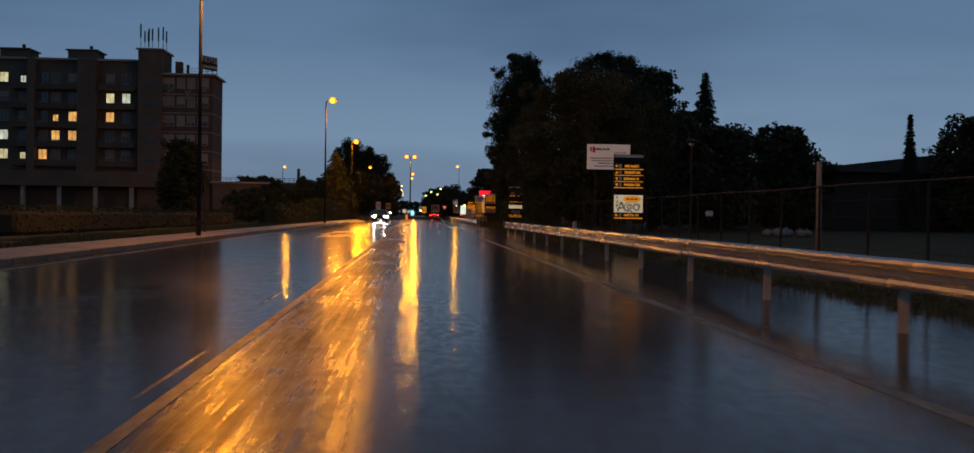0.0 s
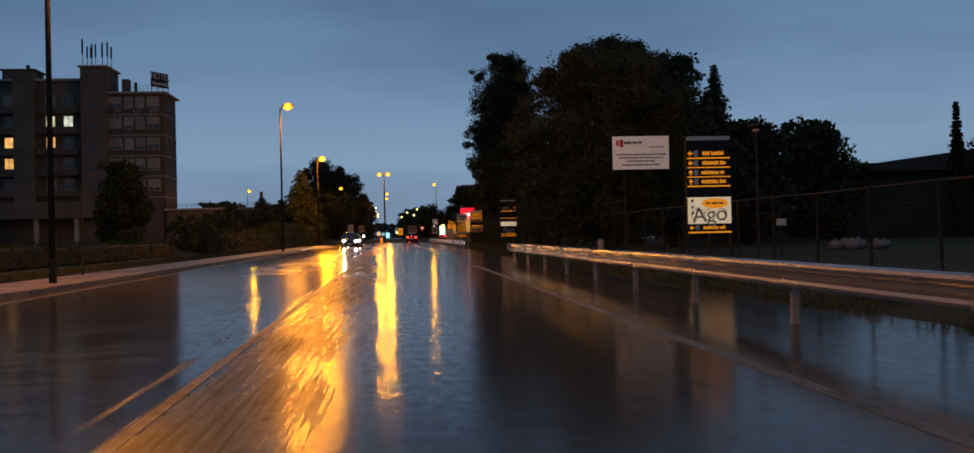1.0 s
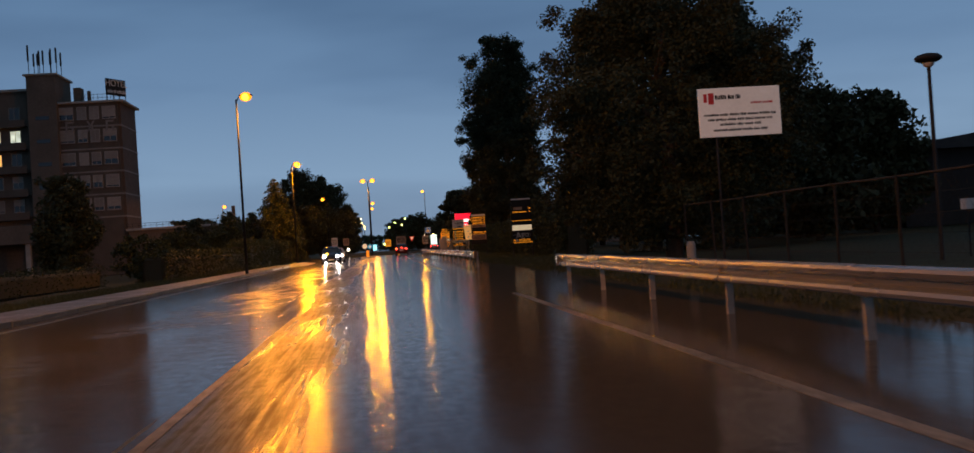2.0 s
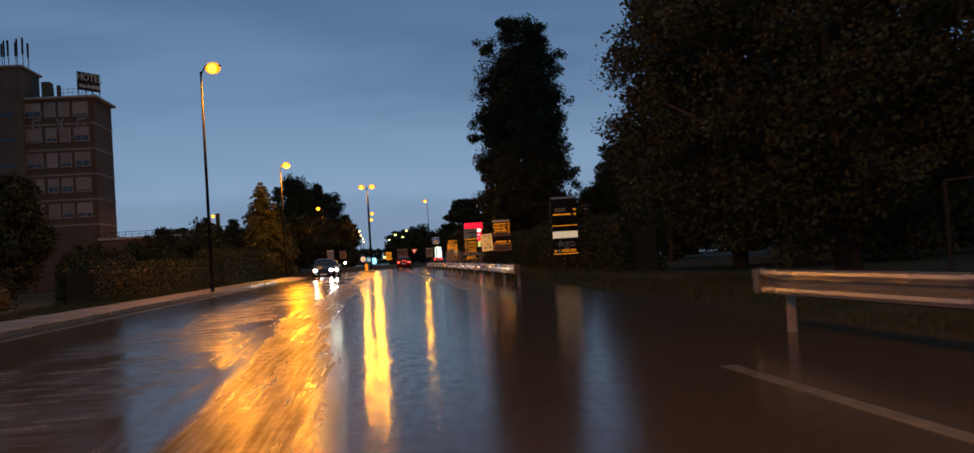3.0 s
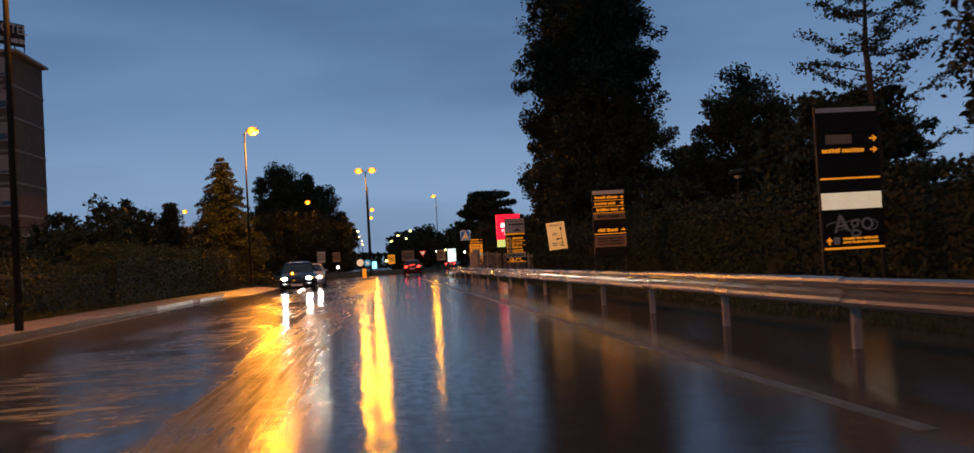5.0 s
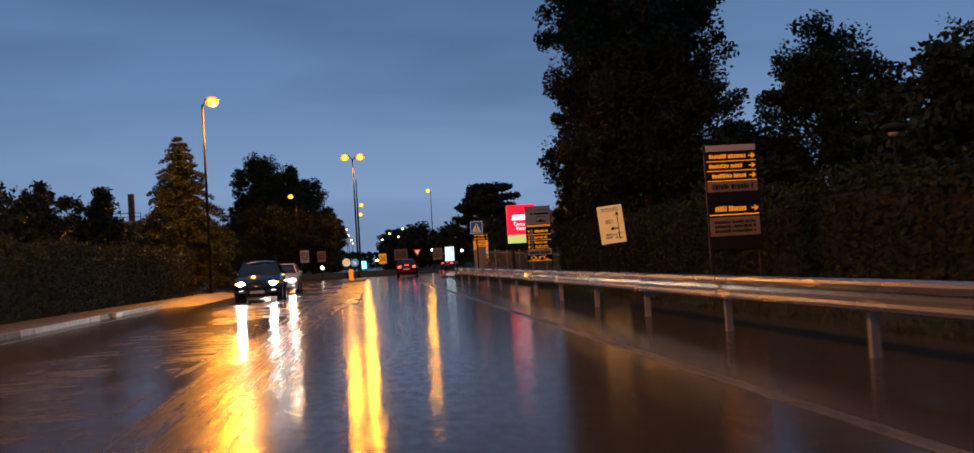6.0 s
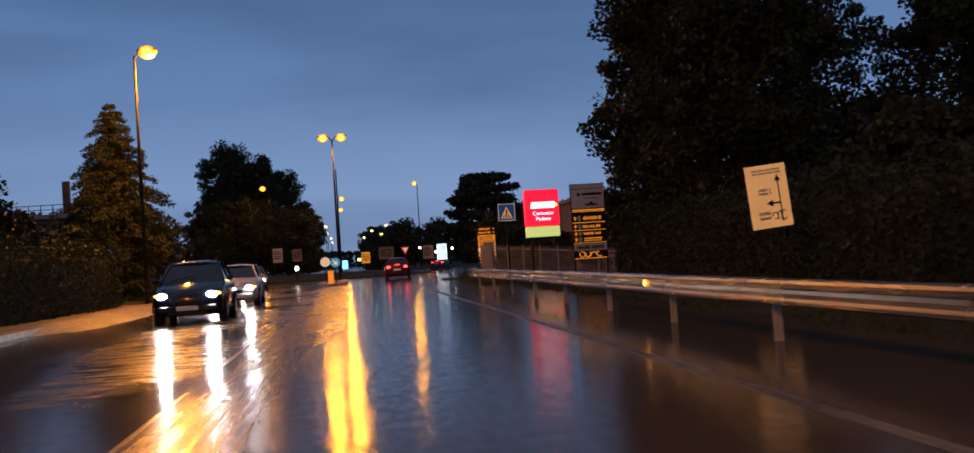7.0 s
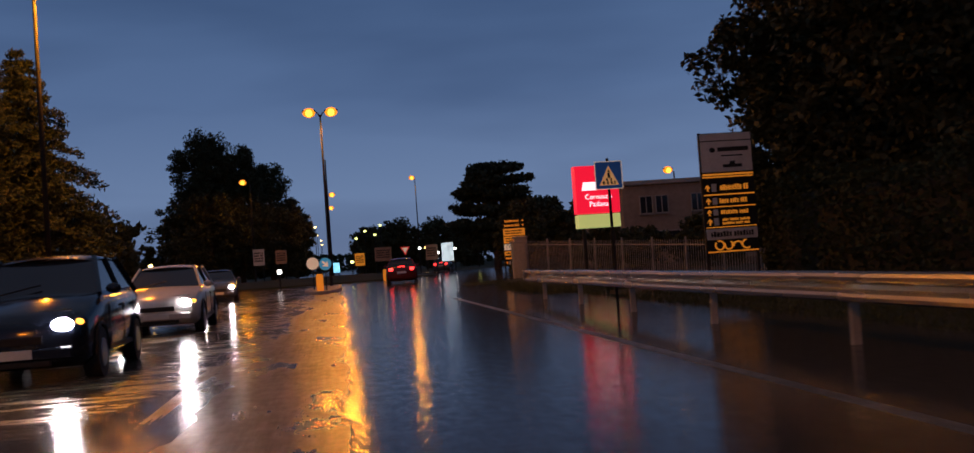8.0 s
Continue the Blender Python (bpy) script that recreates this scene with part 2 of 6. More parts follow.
GALV = mat("galvanised_steel", (0.27, 0.255, 0.23), (0.20, 0.188, 0.17), 0.8, 0.22, 0.32, metal=0.6, vary=0.10, fine=3.0, stretch=(1, 0.12, 1))
# warm, pale tone stands in for headlights falling on the posts
POST_STEEL = mat("warm_lit_post_steel", (0.34, 0.30, 0.255), (0.22, 0.19, 0.16), 5.0, 0.55, 0.75, 0.1, 30, vary=0.2)
RUST = mat("rusty_steel", (0.24, 0.12, 0.06), (0.12, 0.07, 0.045), 6.0, 0.6, 0.8, 0.3, 50, metal=0.3)
POLE = mat("grey_painted_pole", (0.024, 0.024, 0.024), (0.015, 0.015, 0.014), 2.0, 0.6, 0.8, 0.05, 30, spec=0.12)
DARK = mat("dark_metal", (0.024, 0.023, 0.023), (0.014, 0.014, 0.014), 3.0, 0.5, 0.7, metal=0.1, spec=0.25)
BLACKBOARD = mat("black_sign_sheet", (0.012, 0.011, 0.010), (0.020, 0.018, 0.016), 2.0, 0.6, 0.8, spec=0.15)
# sheets with lit emit by themselves, standing in for headlights on them
CREAM = mat("cream_sheet_added_glow", (0.84, 0.68, 0.44), (0.72, 0.56, 0.35), 2.5, 0.4, 0.55, lit=0.40)
# cream sheet with sodium tint and glow put into its colour
TAN = mat("sodium_tinted_sheet", (0.86, 0.47, 0.15), (0.74, 0.38, 0.11), 2.5, 0.4, 0.55, lit=0.36)
GREYSHEET = mat("weathered_white_sheet", (0.55, 0.52, 0.48), (0.42, 0.40, 0.37), 2.5, 0.45, 0.6)
YELLOW = mat("yellow_sheet_added_glow", (0.88, 0.31, 0.016), (0.80, 0.26, 0.012), 3.0, 0.4, 0.55, lit=0.50)
HOARD = mat("white_print_added_glow", (0.80, 0.77, 0.72), (0.70, 0.67, 0.62), 1.2, 0.45, 0.6, lit=0.07)
BROWN = mat("faded_brown_sheet", (0.34, 0.22, 0.14), (0.25, 0.16, 0.10), 3.0, 0.5, 0.7)
SCRAWL = mat("grey_spray_paint", (0.26, 0.25, 0.24), (0.42, 0.40, 0.37), 14.0, 0.6)
BLUE = mat("blue_sheet_added_glow", (0.03, 0.17, 0.52), (0.025, 0.14, 0.44), 3.0, 0.35, lit=0.05)
REDSHEET = mat("red_sign_sheet", (0.55, 0.03, 0.025), (0.45, 0.025, 0.02), 3.0, 0.35)
RIM_RED = mat("red_rim_added_glow", (0.75, 0.05, 0.03), (0.65, 0.04, 0.025), 3.0, 0.35, lit=0.45)
CYAN = mat("cyan_sheet_added_glow", (0.04, 0.34, 0.56), (0.035, 0.29, 0.48), 3.0, 0.35, lit=0.40)
BARK = mat("bark", (0.09, 0.065, 0.045), (0.05, 0.037, 0.028), 5.0, 0.85, bump=0.8, bump_scale=14, stretch=(1, 1, 0.3))
LEAF = leaf_mat("leaves_dark_green", (0.026, 0.032, 0.015), (0.046, 0.052, 0.024))
LEAF_POPLAR = leaf_mat("leaves_poplar", (0.022, 0.027, 0.014), (0.040, 0.046, 0.022))
NEEDLE = leaf_mat("needles", (0.016, 0.024, 0.013), (0.032, 0.040, 0.021))
HEDGE = leaf_mat("hedge_leaves", (0.018, 0.026, 0.010), (0.032, 0.040, 0.014))
# lighter copy of the hedge leaves, with lamplight put into the colour
HEDGE_LAMPLIT = leaf_mat("lamplit_hedge_leaves", (0.034, 0.042, 0.014), (0.066, 0.072, 0.024))
GRASS = leaf_mat("grass_blades", (0.026, 0.036, 0.012), (0.055, 0.058, 0.022))
PLASTER = mat("dirty_plaster", (0.120, 0.098, 0.078), (0.080, 0.066, 0.053), 0.35, 0.85, bump=0.15, bump_scale=12, spec=0.2)
# paler copy for the office wall, beige lamplight put into the colour
PLASTER_PALE = mat("lamplit_pale_plaster", (0.25, 0.20, 0.155), (0.17, 0.135, 0.105), 0.35, 0.85, bump=0.15, bump_scale=12, spec=0.2)
# darker copy for the hall, its unlit look put into the colour
PLASTER_DARK = mat("unlit_dark_plaster", (0.05, 0.044, 0.04), (0.034, 0.03, 0.027), 0.35, 0.85, bump=0.15, bump_scale=12, spec=0.15)
BRICK = mat("dark_brown_brick", (0.088, 0.062, 0.044), (0.062, 0.045, 0.033), 1.2, 0.85, bump=0.4, bump_scale=18)
BALCONY = mat("balcony_parapet", (0.085, 0.068, 0.053), (0.058, 0.047, 0.037), 0.6, 0.85)
SHUTTER = mat("grey_roller_shutter", (0.24, 0.215, 0.185), (0.17, 0.15, 0.13), 1.0, 0.6, stretch=(1, 1, 8), vary=0.25)
STRING = mat("pale_string_course", (0.20, 0.185, 0.165), (0.14, 0.13, 0.118), 0.8, 0.8)
WINDOW_DARK = mat("dark_window_glass", (0.012, 0.014, 0.018), (0.02, 0.022, 0.026), 1.0, 0.06, 0.12, ior=1.5)
ROOF = mat("dark_roofing", (0.05, 0.045, 0.042), (0.035, 0.03, 0.03), 0.8, 0.8, bump=0.3, bump_scale=6)
LIT_WARM = glow("window_lit_warm", (1.0, 0.50, 0.13), 0.75, 1.3)
LIT_PALE = glow("window_lit_pale", (0.95, 0.85, 0.45), 0.6, 1.3)
LIT_WHITE = glow("window_lit_white", (0.80, 0.85, 0.65), 0.7, 1.3)
LENS = glow("sodium_lamp_bowl", (1.0, 0.27, 0.003), 1.7)
BULB = glow("sodium_lamp_bulb", (1.0, 0.52, 0.035), 3.0)
HEAD = glow("headlight_lens", (1.0, 0.95, 0.86), 75.0)
TAIL = glow("tail_light_lens", (1.0, 0.03, 0.02), 7.0)
AMBER = glow("amber_lens", (1.0, 0.40, 0.03), 4.0)
RED_BOX = glow("red_light_box", (0.95, 0.012, 0.035), 0.95)
LIME_BOX = glow("lime_light_box", (0.62, 0.72, 0.20), 0.62)
WHITE_BOX = glow("white_light_box", (1.0, 0.86, 0.80), 1.5)
PALE_BOX = glow("pale_light_box", (0.72, 0.95, 0.85), 0.9, 3.0)
TYRE = mat("tyre_rubber", (0.018, 0.018, 0.018), (0.03, 0.03, 0.03), 8.0, 0.7)
RIM = mat("alloy_rim", (0.45, 0.45, 0.46), (0.3, 0.3, 0.3), 6.0, 0.3, metal=0.8)
GLASS_CAR = mat("car_window_glass", (0.012, 0.013, 0.015), (0.018, 0.018, 0.02), 1.0, 0.04, 0.08, ior=1.5)
PLATE = mat("plate_white", (0.62, 0.62, 0.58), (0.55, 0.55, 0.5), 4.0, 0.4)
SACK = mat("white_plastic_sack", (0.15, 0.145, 0.14), (0.10, 0.095, 0.09), 3.0, 0.45, bump=0.6, bump_scale=9)


# ---- shape tools ----
class Geo:
    """Collects corners and faces of one mesh."""

    def __init__(self):
        self.v, self.f, self.smooth = [], [], False

    def face(self, *pts):
        k = len(self.v)
        self.v += [tuple(p) for p in pts]
        self.f.append(tuple(range(k, k + len(pts))))
        return self

    def box(self, x0, x1, y0, y1, z0, z1, c=0.0):
        """A block with chamfered edges of width c."""
        k = len(self.v)
        if c <= 0:
            self.v += [(x, y, z) for x in (x0, x1) for y in (y0, y1) for z in (z0, z1)]
            self.f += [tuple(k + i for i in q) for q in ((0, 1, 3, 2), (4, 6, 7, 5), (0, 4, 5, 1), (2, 3, 7, 6), (0, 2, 6, 4), (1, 5, 7, 3))]
            return self
        idx = {}
        for ax in (0, 1):
            for ay in (0, 1):
                for az in (0, 1):
                    X, Y, Z = (x0, x1)[ax], (y0, y1)[ay], (z0, z1)[az]
                    sx, sy, sz = (c, -c)[ax], (c, -c)[ay], (c, -c)[az]
                    for d, p in (("x", (X, Y + sy, Z + sz)), ("y", (X + sx, Y, Z + sz)), ("z", (X + sx, Y + sy, Z))):
                        idx[ax, ay, az, d] = len(self.v)
                        self.v.append(p)
        o = [((0, 0), (0, 1), (1, 1), (1, 0))]
        ring = o[0]
        for s in (0, 1):
            self.f.append(tuple(idx[s, a, b, "x"] for a, b in ring))
            self.f.append(tuple(idx[a, s, b, "y"] for a, b in ring))
            self.f.append(tuple(idx[a, b, s, "z"] for a, b in ring))
        for a in (0, 1):
            for b in (0, 1):
                self.f.append((idx[a, b, 0, "x"], idx[a, b, 1, "x"], idx[a, b, 1, "y"], idx[a, b, 0, "y"]))
                self.f.append((idx[a, 0, b, "x"], idx[a, 1, b, "x"], idx[a, 1, b, "z"], idx[a, 0, b, "z"]))
                self.f.append((idx[0, a, b, "y"], idx[1, a, b, "y"], idx[1, a, b, "z"], idx[0, a, b, "z"]))
                for s in (0, 1):
                    self.f.append((idx[a, b, s, "x"], idx[a, b, s, "y"], idx[a, b, s, "z"]))
        return self

    def tube(self, pts, radii, seg=8, cap=True):
        pts = [Vector(p) for p in pts]
        if isinstance(radii, (int, float)):
            radii = [radii] * len(pts)
        k = len(self.v)
        for i, p in enumerate(pts):
            d = (pts[min(i + 1, len(pts) - 1)] - pts[max(i - 1, 0)]).normalized()
            u = d.cross(Vector((0, 1, 0)) if abs(d.y) < 0.9 else Vector((1, 0, 0))).normalized()
            w = d.cross(u)
            for j in range(seg):
                a = 2 * math.pi * j / seg
                self.v.append(tuple(p + radii[i] * (math.cos(a) * u + math.sin(a) * w)))
        for i in range(len(pts) - 1):
            for j in range(seg):
                a, b = k + i * seg + j, k + i * seg + (j + 1) % seg
                self.f.append((a, b, b + seg, a + seg))
        if cap:
            self.f.append(tuple(k + j for j in range(seg))[::-1])
            self.f.append(tuple(k + (len(pts) - 1) * seg + j for j in range(seg)))
        return self

    def ball(self, c, r, seg=12, rings=7):
        rx, ry, rz = (r, r, r) if isinstance(r, (int, float)) else r
        k = len(self.v)
        for i in range(rings + 1):
            t = math.pi * i / rings
            for j in range(seg):
                a = 2 * math.pi * j / seg
                self.v.append((c[0] + rx * math.sin(t) * math.cos(a), c[1] + ry * math.sin(t) * math.sin(a), c[2] + rz * math.cos(t)))
        for i in range(rings):
            for j in range(seg):
                a, b = k + i * seg + j, k + i * seg + (j + 1) % seg
                self.f.append((a, a + seg, b + seg, b))
        return self

    def prism(self, outline, y0, y1):
        """An outline in x and z, pushed along y."""
        k, m = len(self.v), len(outline)
        self.v += [(x, y0, z) for x, z in outline] + [(x, y1, z) for x, z in outline]
        self.f.append(tuple(range(k, k + m)))
        self.f.append(tuple(range(k + m, k + 2 * m))[::-1])
        for i in range(m):
            j = (i + 1) % m
            self.f.append((k + i, k + m + i, k + m + j, k + j))
        return self

    def mesh(self, name, material, smooth=False):
        me = bpy.data.meshes.new(name)
        me.from_pydata(self.v, [], self.f)
        bm = bmesh.new()
        bm.from_mesh(me)
        bmesh.ops.recalc_face_normals(bm, faces=bm.faces)
        bm.to_mesh(me)
        bm.free()
        me.materials.append(material)
        if smooth:
            me.polygons.foreach_set("use_smooth", [True] * len(me.polygons))
        return me


def part(name, geo, material, parent, label="", smooth=False):
    """One mesh under a thing or under a part."""
    me = geo if isinstance(geo, bpy.types.Mesh) else geo.mesh(name, material, smooth)
    ob = new(name, me)
    ob.parent = parent
    if label:
        ob["label"] = label
    if name == "writing":
        ob["kind"] = "stuff"
    return ob


def thing(name, m, label, category, group="", kind=""):
    ob = new(name)
    ob.empty_display_size = 0.3
    ob.matrix_world = m
    return tagged(ob, label, category, group, kind)


def solid(name, geo, material, label, category, group="", kind="", smooth=False, m=None):
    ob = new(name, geo if isinstance(geo, bpy.types.Mesh) else geo.mesh(name, material, smooth))
    if m is not None:
        ob.matrix_world = m
    return tagged(ob, label, category, group, kind)


def lettering(body, size, material, depth=0.004):
    """Letters in the built-in font, upright in x and z, facing -y, centred."""
    c = bpy.data.curves.new("letters", "FONT")
    c.body, c.size, c.extrude, c.align_x, c.align_y = body, size, depth, "CENTER", "CENTER"
    tmp = bpy.data.objects.new("letters", c)
    scene.collection.objects.link(tmp)
    bpy.context.view_layer.update()
    me = bpy.data.meshes.new_from_object(tmp.evaluated_get(bpy.context.evaluated_depsgraph_get()))
    bpy.data.objects.remove(tmp)
    me.transform(pose(0, 0, 0, 90, 0, 0))
    me.materials.clear()
    me.materials.append(material)
    return me


def cards(name, centres, sizes, material, up=0.0, rng=None, narrow=0.55):
    """Many small leaf blades at the centres, turned at random."""
    n = len(centres)
    a = rng.normal(size=(n, 3))
    a[:, 2] = a[:, 2] * (1 - up) - up * 0.5
    a /= np.linalg.norm(a, axis=1)[:, None] + 1e-9
    b = np.cross(a, rng.normal(size=(n, 3)))
    b /= np.linalg.norm(b, axis=1)[:, None] + 1e-9
    s = np.asarray(sizes)[:, None]
    v = np.stack([centres - a * s, centres + b * s * narrow, centres + a * s, centres - b * s * narrow], 1).reshape(-1, 3)
    me = bpy.data.meshes.new(name)
    me.vertices.add(4 * n)
    me.vertices.foreach_set("co", v.astype(np.float32).ravel())
    me.loops.add(4 * n)
    me.loops.foreach_set("vertex_index", np.arange(4 * n, dtype=np.int32))
    me.polygons.add(n)
    me.polygons.foreach_set("loop_start", np.arange(0, 4 * n, 4, dtype=np.int32))
    me.update(calc_edges=True)
    me.materials.append(material)
    return me


# ---- ground, road and pavement ----
RAIL_X, KERB_X = 5.09, -7.65
solid("ground", Geo().face((-2500, -2500, -0.05), (2500, -2500, -0.05), (2500, 2500, -0.05), (-2500, 2500, -0.05)), SOIL, "dark wet grass and soil running to the horizon", "ground", kind="structure")
solid("road", Geo().box(KERB_X, 6.7, -120, 156, -0.3, 0.0), ASPHALT, "rain-flooded dark asphalt road mirroring sky and lamps", "road", kind="structure")
solid("roundabout_road", Geo().box(-46, 46, 156.0, 226, -0.3, 0.0), ASPHALT, "wet asphalt of the roundabout ahead", "road", kind="structure")
solid("far_road", Geo().box(-8.5, 9.0, 226, 620, -0.3, 0.0), ASPHALT, "wet asphalt road beyond the roundabout", "road", kind="structure")
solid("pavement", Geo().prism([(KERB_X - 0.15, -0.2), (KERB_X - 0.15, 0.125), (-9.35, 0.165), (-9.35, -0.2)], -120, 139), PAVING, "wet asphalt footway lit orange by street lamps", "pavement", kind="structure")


def verge(name, x0, x1, y0, y1, z, label):
    """A strip of rough ground with a slightly uneven top."""
    nx, ny = 7, max(2, int((y1 - y0) / 1.2))
    g = Geo()
    for j in range(ny + 1):
        for i in range(nx + 1):
            x, y = x0 + (x1 - x0) * i / nx, y0 + (y1 - y0) * j / ny
            e = 0.0 if i in (0, nx) else 1.0
            g.v.append((x, y, z * min(1, i, nx - i) + e * 0.05 * noise.noise((x * 0.7, y * 0.5, 3))))
    for j in range(ny):
        for i in range(nx):
            a = j * (nx + 1) + i
            g.f.append((a, a + 1, a + nx + 2, a + nx + 1))
    return solid(name, g, SOIL, label, "verge", kind="structure", smooth=True)


verge("verge_east", 6.66, 12.5, -120, 156, 0.10, "uneven grass verge behind the crash barrier")
verge("verge_west", -14.0, -9.33, -120, 156, 0.16, "grass verge behind the footway")

# worn lines
def line(name, x, y0, y1, w, label, dash=0.0, gap=0.0):
    g, y = Geo(), y0
    while y < y1:
        e = min(y1, y + (dash or 6.0))
        g.box(x - w / 2, x + w / 2, y, e, -0.01, 0.004)
        y = e + gap
    return solid(name, g, PAINT, label, "road marking", kind="structure")


line("centre_line", -1.12, -120, 46, 0.10, "worn white centre line under water")
line("edge_line", 3.45, -120, 49, 0.14, "faded white edge line under water")
line("edge_line", 3.30, 74, 140, 0.14, "faded white edge line under water")
line("edge_line_west", -7.05, -120, 118, 0.12, "faded white edge line beside the kerb")

# silt washed over the footway and the road edge
def silt_bank(name, x0, x1, y0, y1, top, label):
    g, nx, ny = Geo(), 14, 60
    for j in range(ny + 1):
        for i in range(nx + 1):
            u, v = i / nx, j / ny
            x, y = x0 + (x1 - x0) * u, y0 + (y1 - y0) * v
            edge = min(u, 1 - u) * 2 * min(1.0, 6 * v, 6 * (1 - v))
            w = noise.noise((x * 0.8, y * 0.35, 7)) * 0.5 + noise.noise((x * 2.5, y * 1.1, 1)) * 0.25
            g.v.append((x, y, -0.06 + top * (edge * 1.6 + w * 0.7)))
    for j in range(ny):
        for i in range(nx):
            a = j * (nx + 1) + i
            g.f.append((a, a + 1, a + nx + 2, a + nx + 1))
    return solid(name, g, SILT, label, "silt", kind="structure", smooth=True)


silt_bank("silt", -9.6, -5.9, 119.5, 142, 0.16, "orange-lit wet silt washed over kerb and road edge")

# ---- kerb stones ----
kerb_row = thing("kerb", pose(0, 0, 0), "row of worn concrete kerb stones along the flooded road", "kerb", kind="structure")
KERB_ME = Geo().box(-0.15, 0.0, 0.01, 0.99, -0.2, 0.13, 0.012).mesh("kerb_stone", KERB)
KERB_ME2 = Geo().box(-0.15, 0.0, 0.01, 0.99, -0.2, 0.135, 0.012).mesh("kerb_stone_white", KERB_WHITE)
rng = random.Random(5)
for y in range(-20, 138):
    if y in (113, 114, 124):
        continue
    k = part("kerb_stone", KERB_ME2 if 106 <= y < 125 else KERB_ME, None, kerb_row)
    k.matrix_world = pose(KERB_X + rng.uniform(-0.012, 0.008), y, rng.uniform(-0.012, 0.006), 0, rng.uniform(-1.5, 1.5), rng.uniform(-0.4, 0.4))
solid("kerb_behind", Geo().box(KERB_X - 0.15, KERB_X, -120, -20, -0.2, 0.128), KERB, "continuous concrete kerb", "kerb", kind="structure")

# ---- crash barrier ----
W_PROFILE = [(-0.02, 0.44), (-0.075, 0.465), (-0.085, 0.50), (-0.075, 0.535), (-0.015, 0.575), (-0.015, 0.62), (-0.075, 0.66), (-0.085, 0.695), (-0.075, 0.73), (-0.02, 0.75)]


def beam_mesh(name, length, material):
    g = Geo()
    prof = W_PROFILE + [(x + 0.006, z) for x, z in reversed(W_PROFILE)]
    return g.prism(prof, 0, length).mesh(name, material)


BEAM = beam_mesh("beam", 4.0, GALV)
POST = Geo().box(0.045, 0.135, -0.004, 0.004, -0.3, 0.72).box(0.045, 0.053, 0, 0.06, -0.3, 0.72).box(0.127, 0.135, 0, 0.06, -0.3, 0.72).mesh("post", POST_STEEL)
SPACER = Geo().box(-0.012, 0.032, -0.05, 0.09, 0.55, 0.66, 0.004).mesh("spacer", GALV)
BOLT = Geo().tube([(-0.022, 0.02, 0.6), (-0.03, 0.02, 0.6)], 0.014, 6).mesh("bolt", RUST)
# reflector emits by itself, in place of light thrown back
REFLECTOR = Geo().tube([(-0.035, 0, 0.6), (-0.05, 0, 0.6)], 0.055, 10).mesh("reflector", AMBER)


def barrier(label, x, ys, y_end, y_start, reflectors=(), rusty_start=False):
    b = thing("guardrail", pose(x, ys[0], 0), label, "crash barrier", "crash barriers")
    for i, y in enumerate(ys):
        p = part("post", POST, None, b)
        p.matrix_local = pose(rng.uniform(-0.008, 0.008), y - ys[0], 0, rng.uniform(-0.8, 0.8), rng.uniform(-1.2, 1.2), rng.uniform(-4, 4))
        part("spacer", SPACER, None, b).matrix_local = pose(0, y - ys[0], 0)
        part("bolt", BOLT, None, b).matrix_local = pose(0, y - ys[0], 0)
        if i + 1 < len(ys):
            part("beam", BEAM, None, b).matrix_local = pose(rng.uniform(-0.004, 0.004), y - ys[0], rng.uniform(-0.006, 0.006), rng.uniform(-0.12, 0.12), 0, rng.uniform(-0.1, 0.1))
    part("end_piece", beam_mesh("end_piece", y_end - ys[-1], GALV), None, b).matrix_local = pose(0, ys[-1] - ys[0], 0)
    fish = Geo().prism([(-0.03, 0.43), (-0.10, 0.46), (-0.105, 0.74), (-0.03, 0.76), (0.02, 0.74), (0.02, 0.45)], 0, 0.18)
    e = part("end_cap", fish, RUST if rusty_start else GALV, b)
    e.matrix_local = pose(0, y_end - ys[0] - 0.04, 0)
    if y_start < ys[0] - 0.05:
        part("start_piece", beam_mesh("start_piece", ys[0] - y_start, GALV), None, b).matrix_local = pose(0, y_start - ys[0], 0)
        c = part("start_cap", fish.mesh("start_cap", RUST), None, b, "rusty end cap")
        c.matrix_local = pose(0, y_start - ys[0] - 0.14, 0)
    for y in reflectors:
        part("reflector", REFLECTOR, None, b, "round orange reflector with a glow of its own").matrix_local = pose(0, y - ys[0], 0)
    return b


barrier("galvanised steel crash barrier standing in floodwater, orange lamplight on its ribs", RAIL_X, [51.7 - 4 * i for i in range(20, -1, -1)], 52.25, -29)
barrier("galvanised steel crash barrier with rusty end cap, standing in floodwater", RAIL_X - 0.15, [74.45 + 4 * i for i in range(16)], 136.3, 74.1, (111.5,))

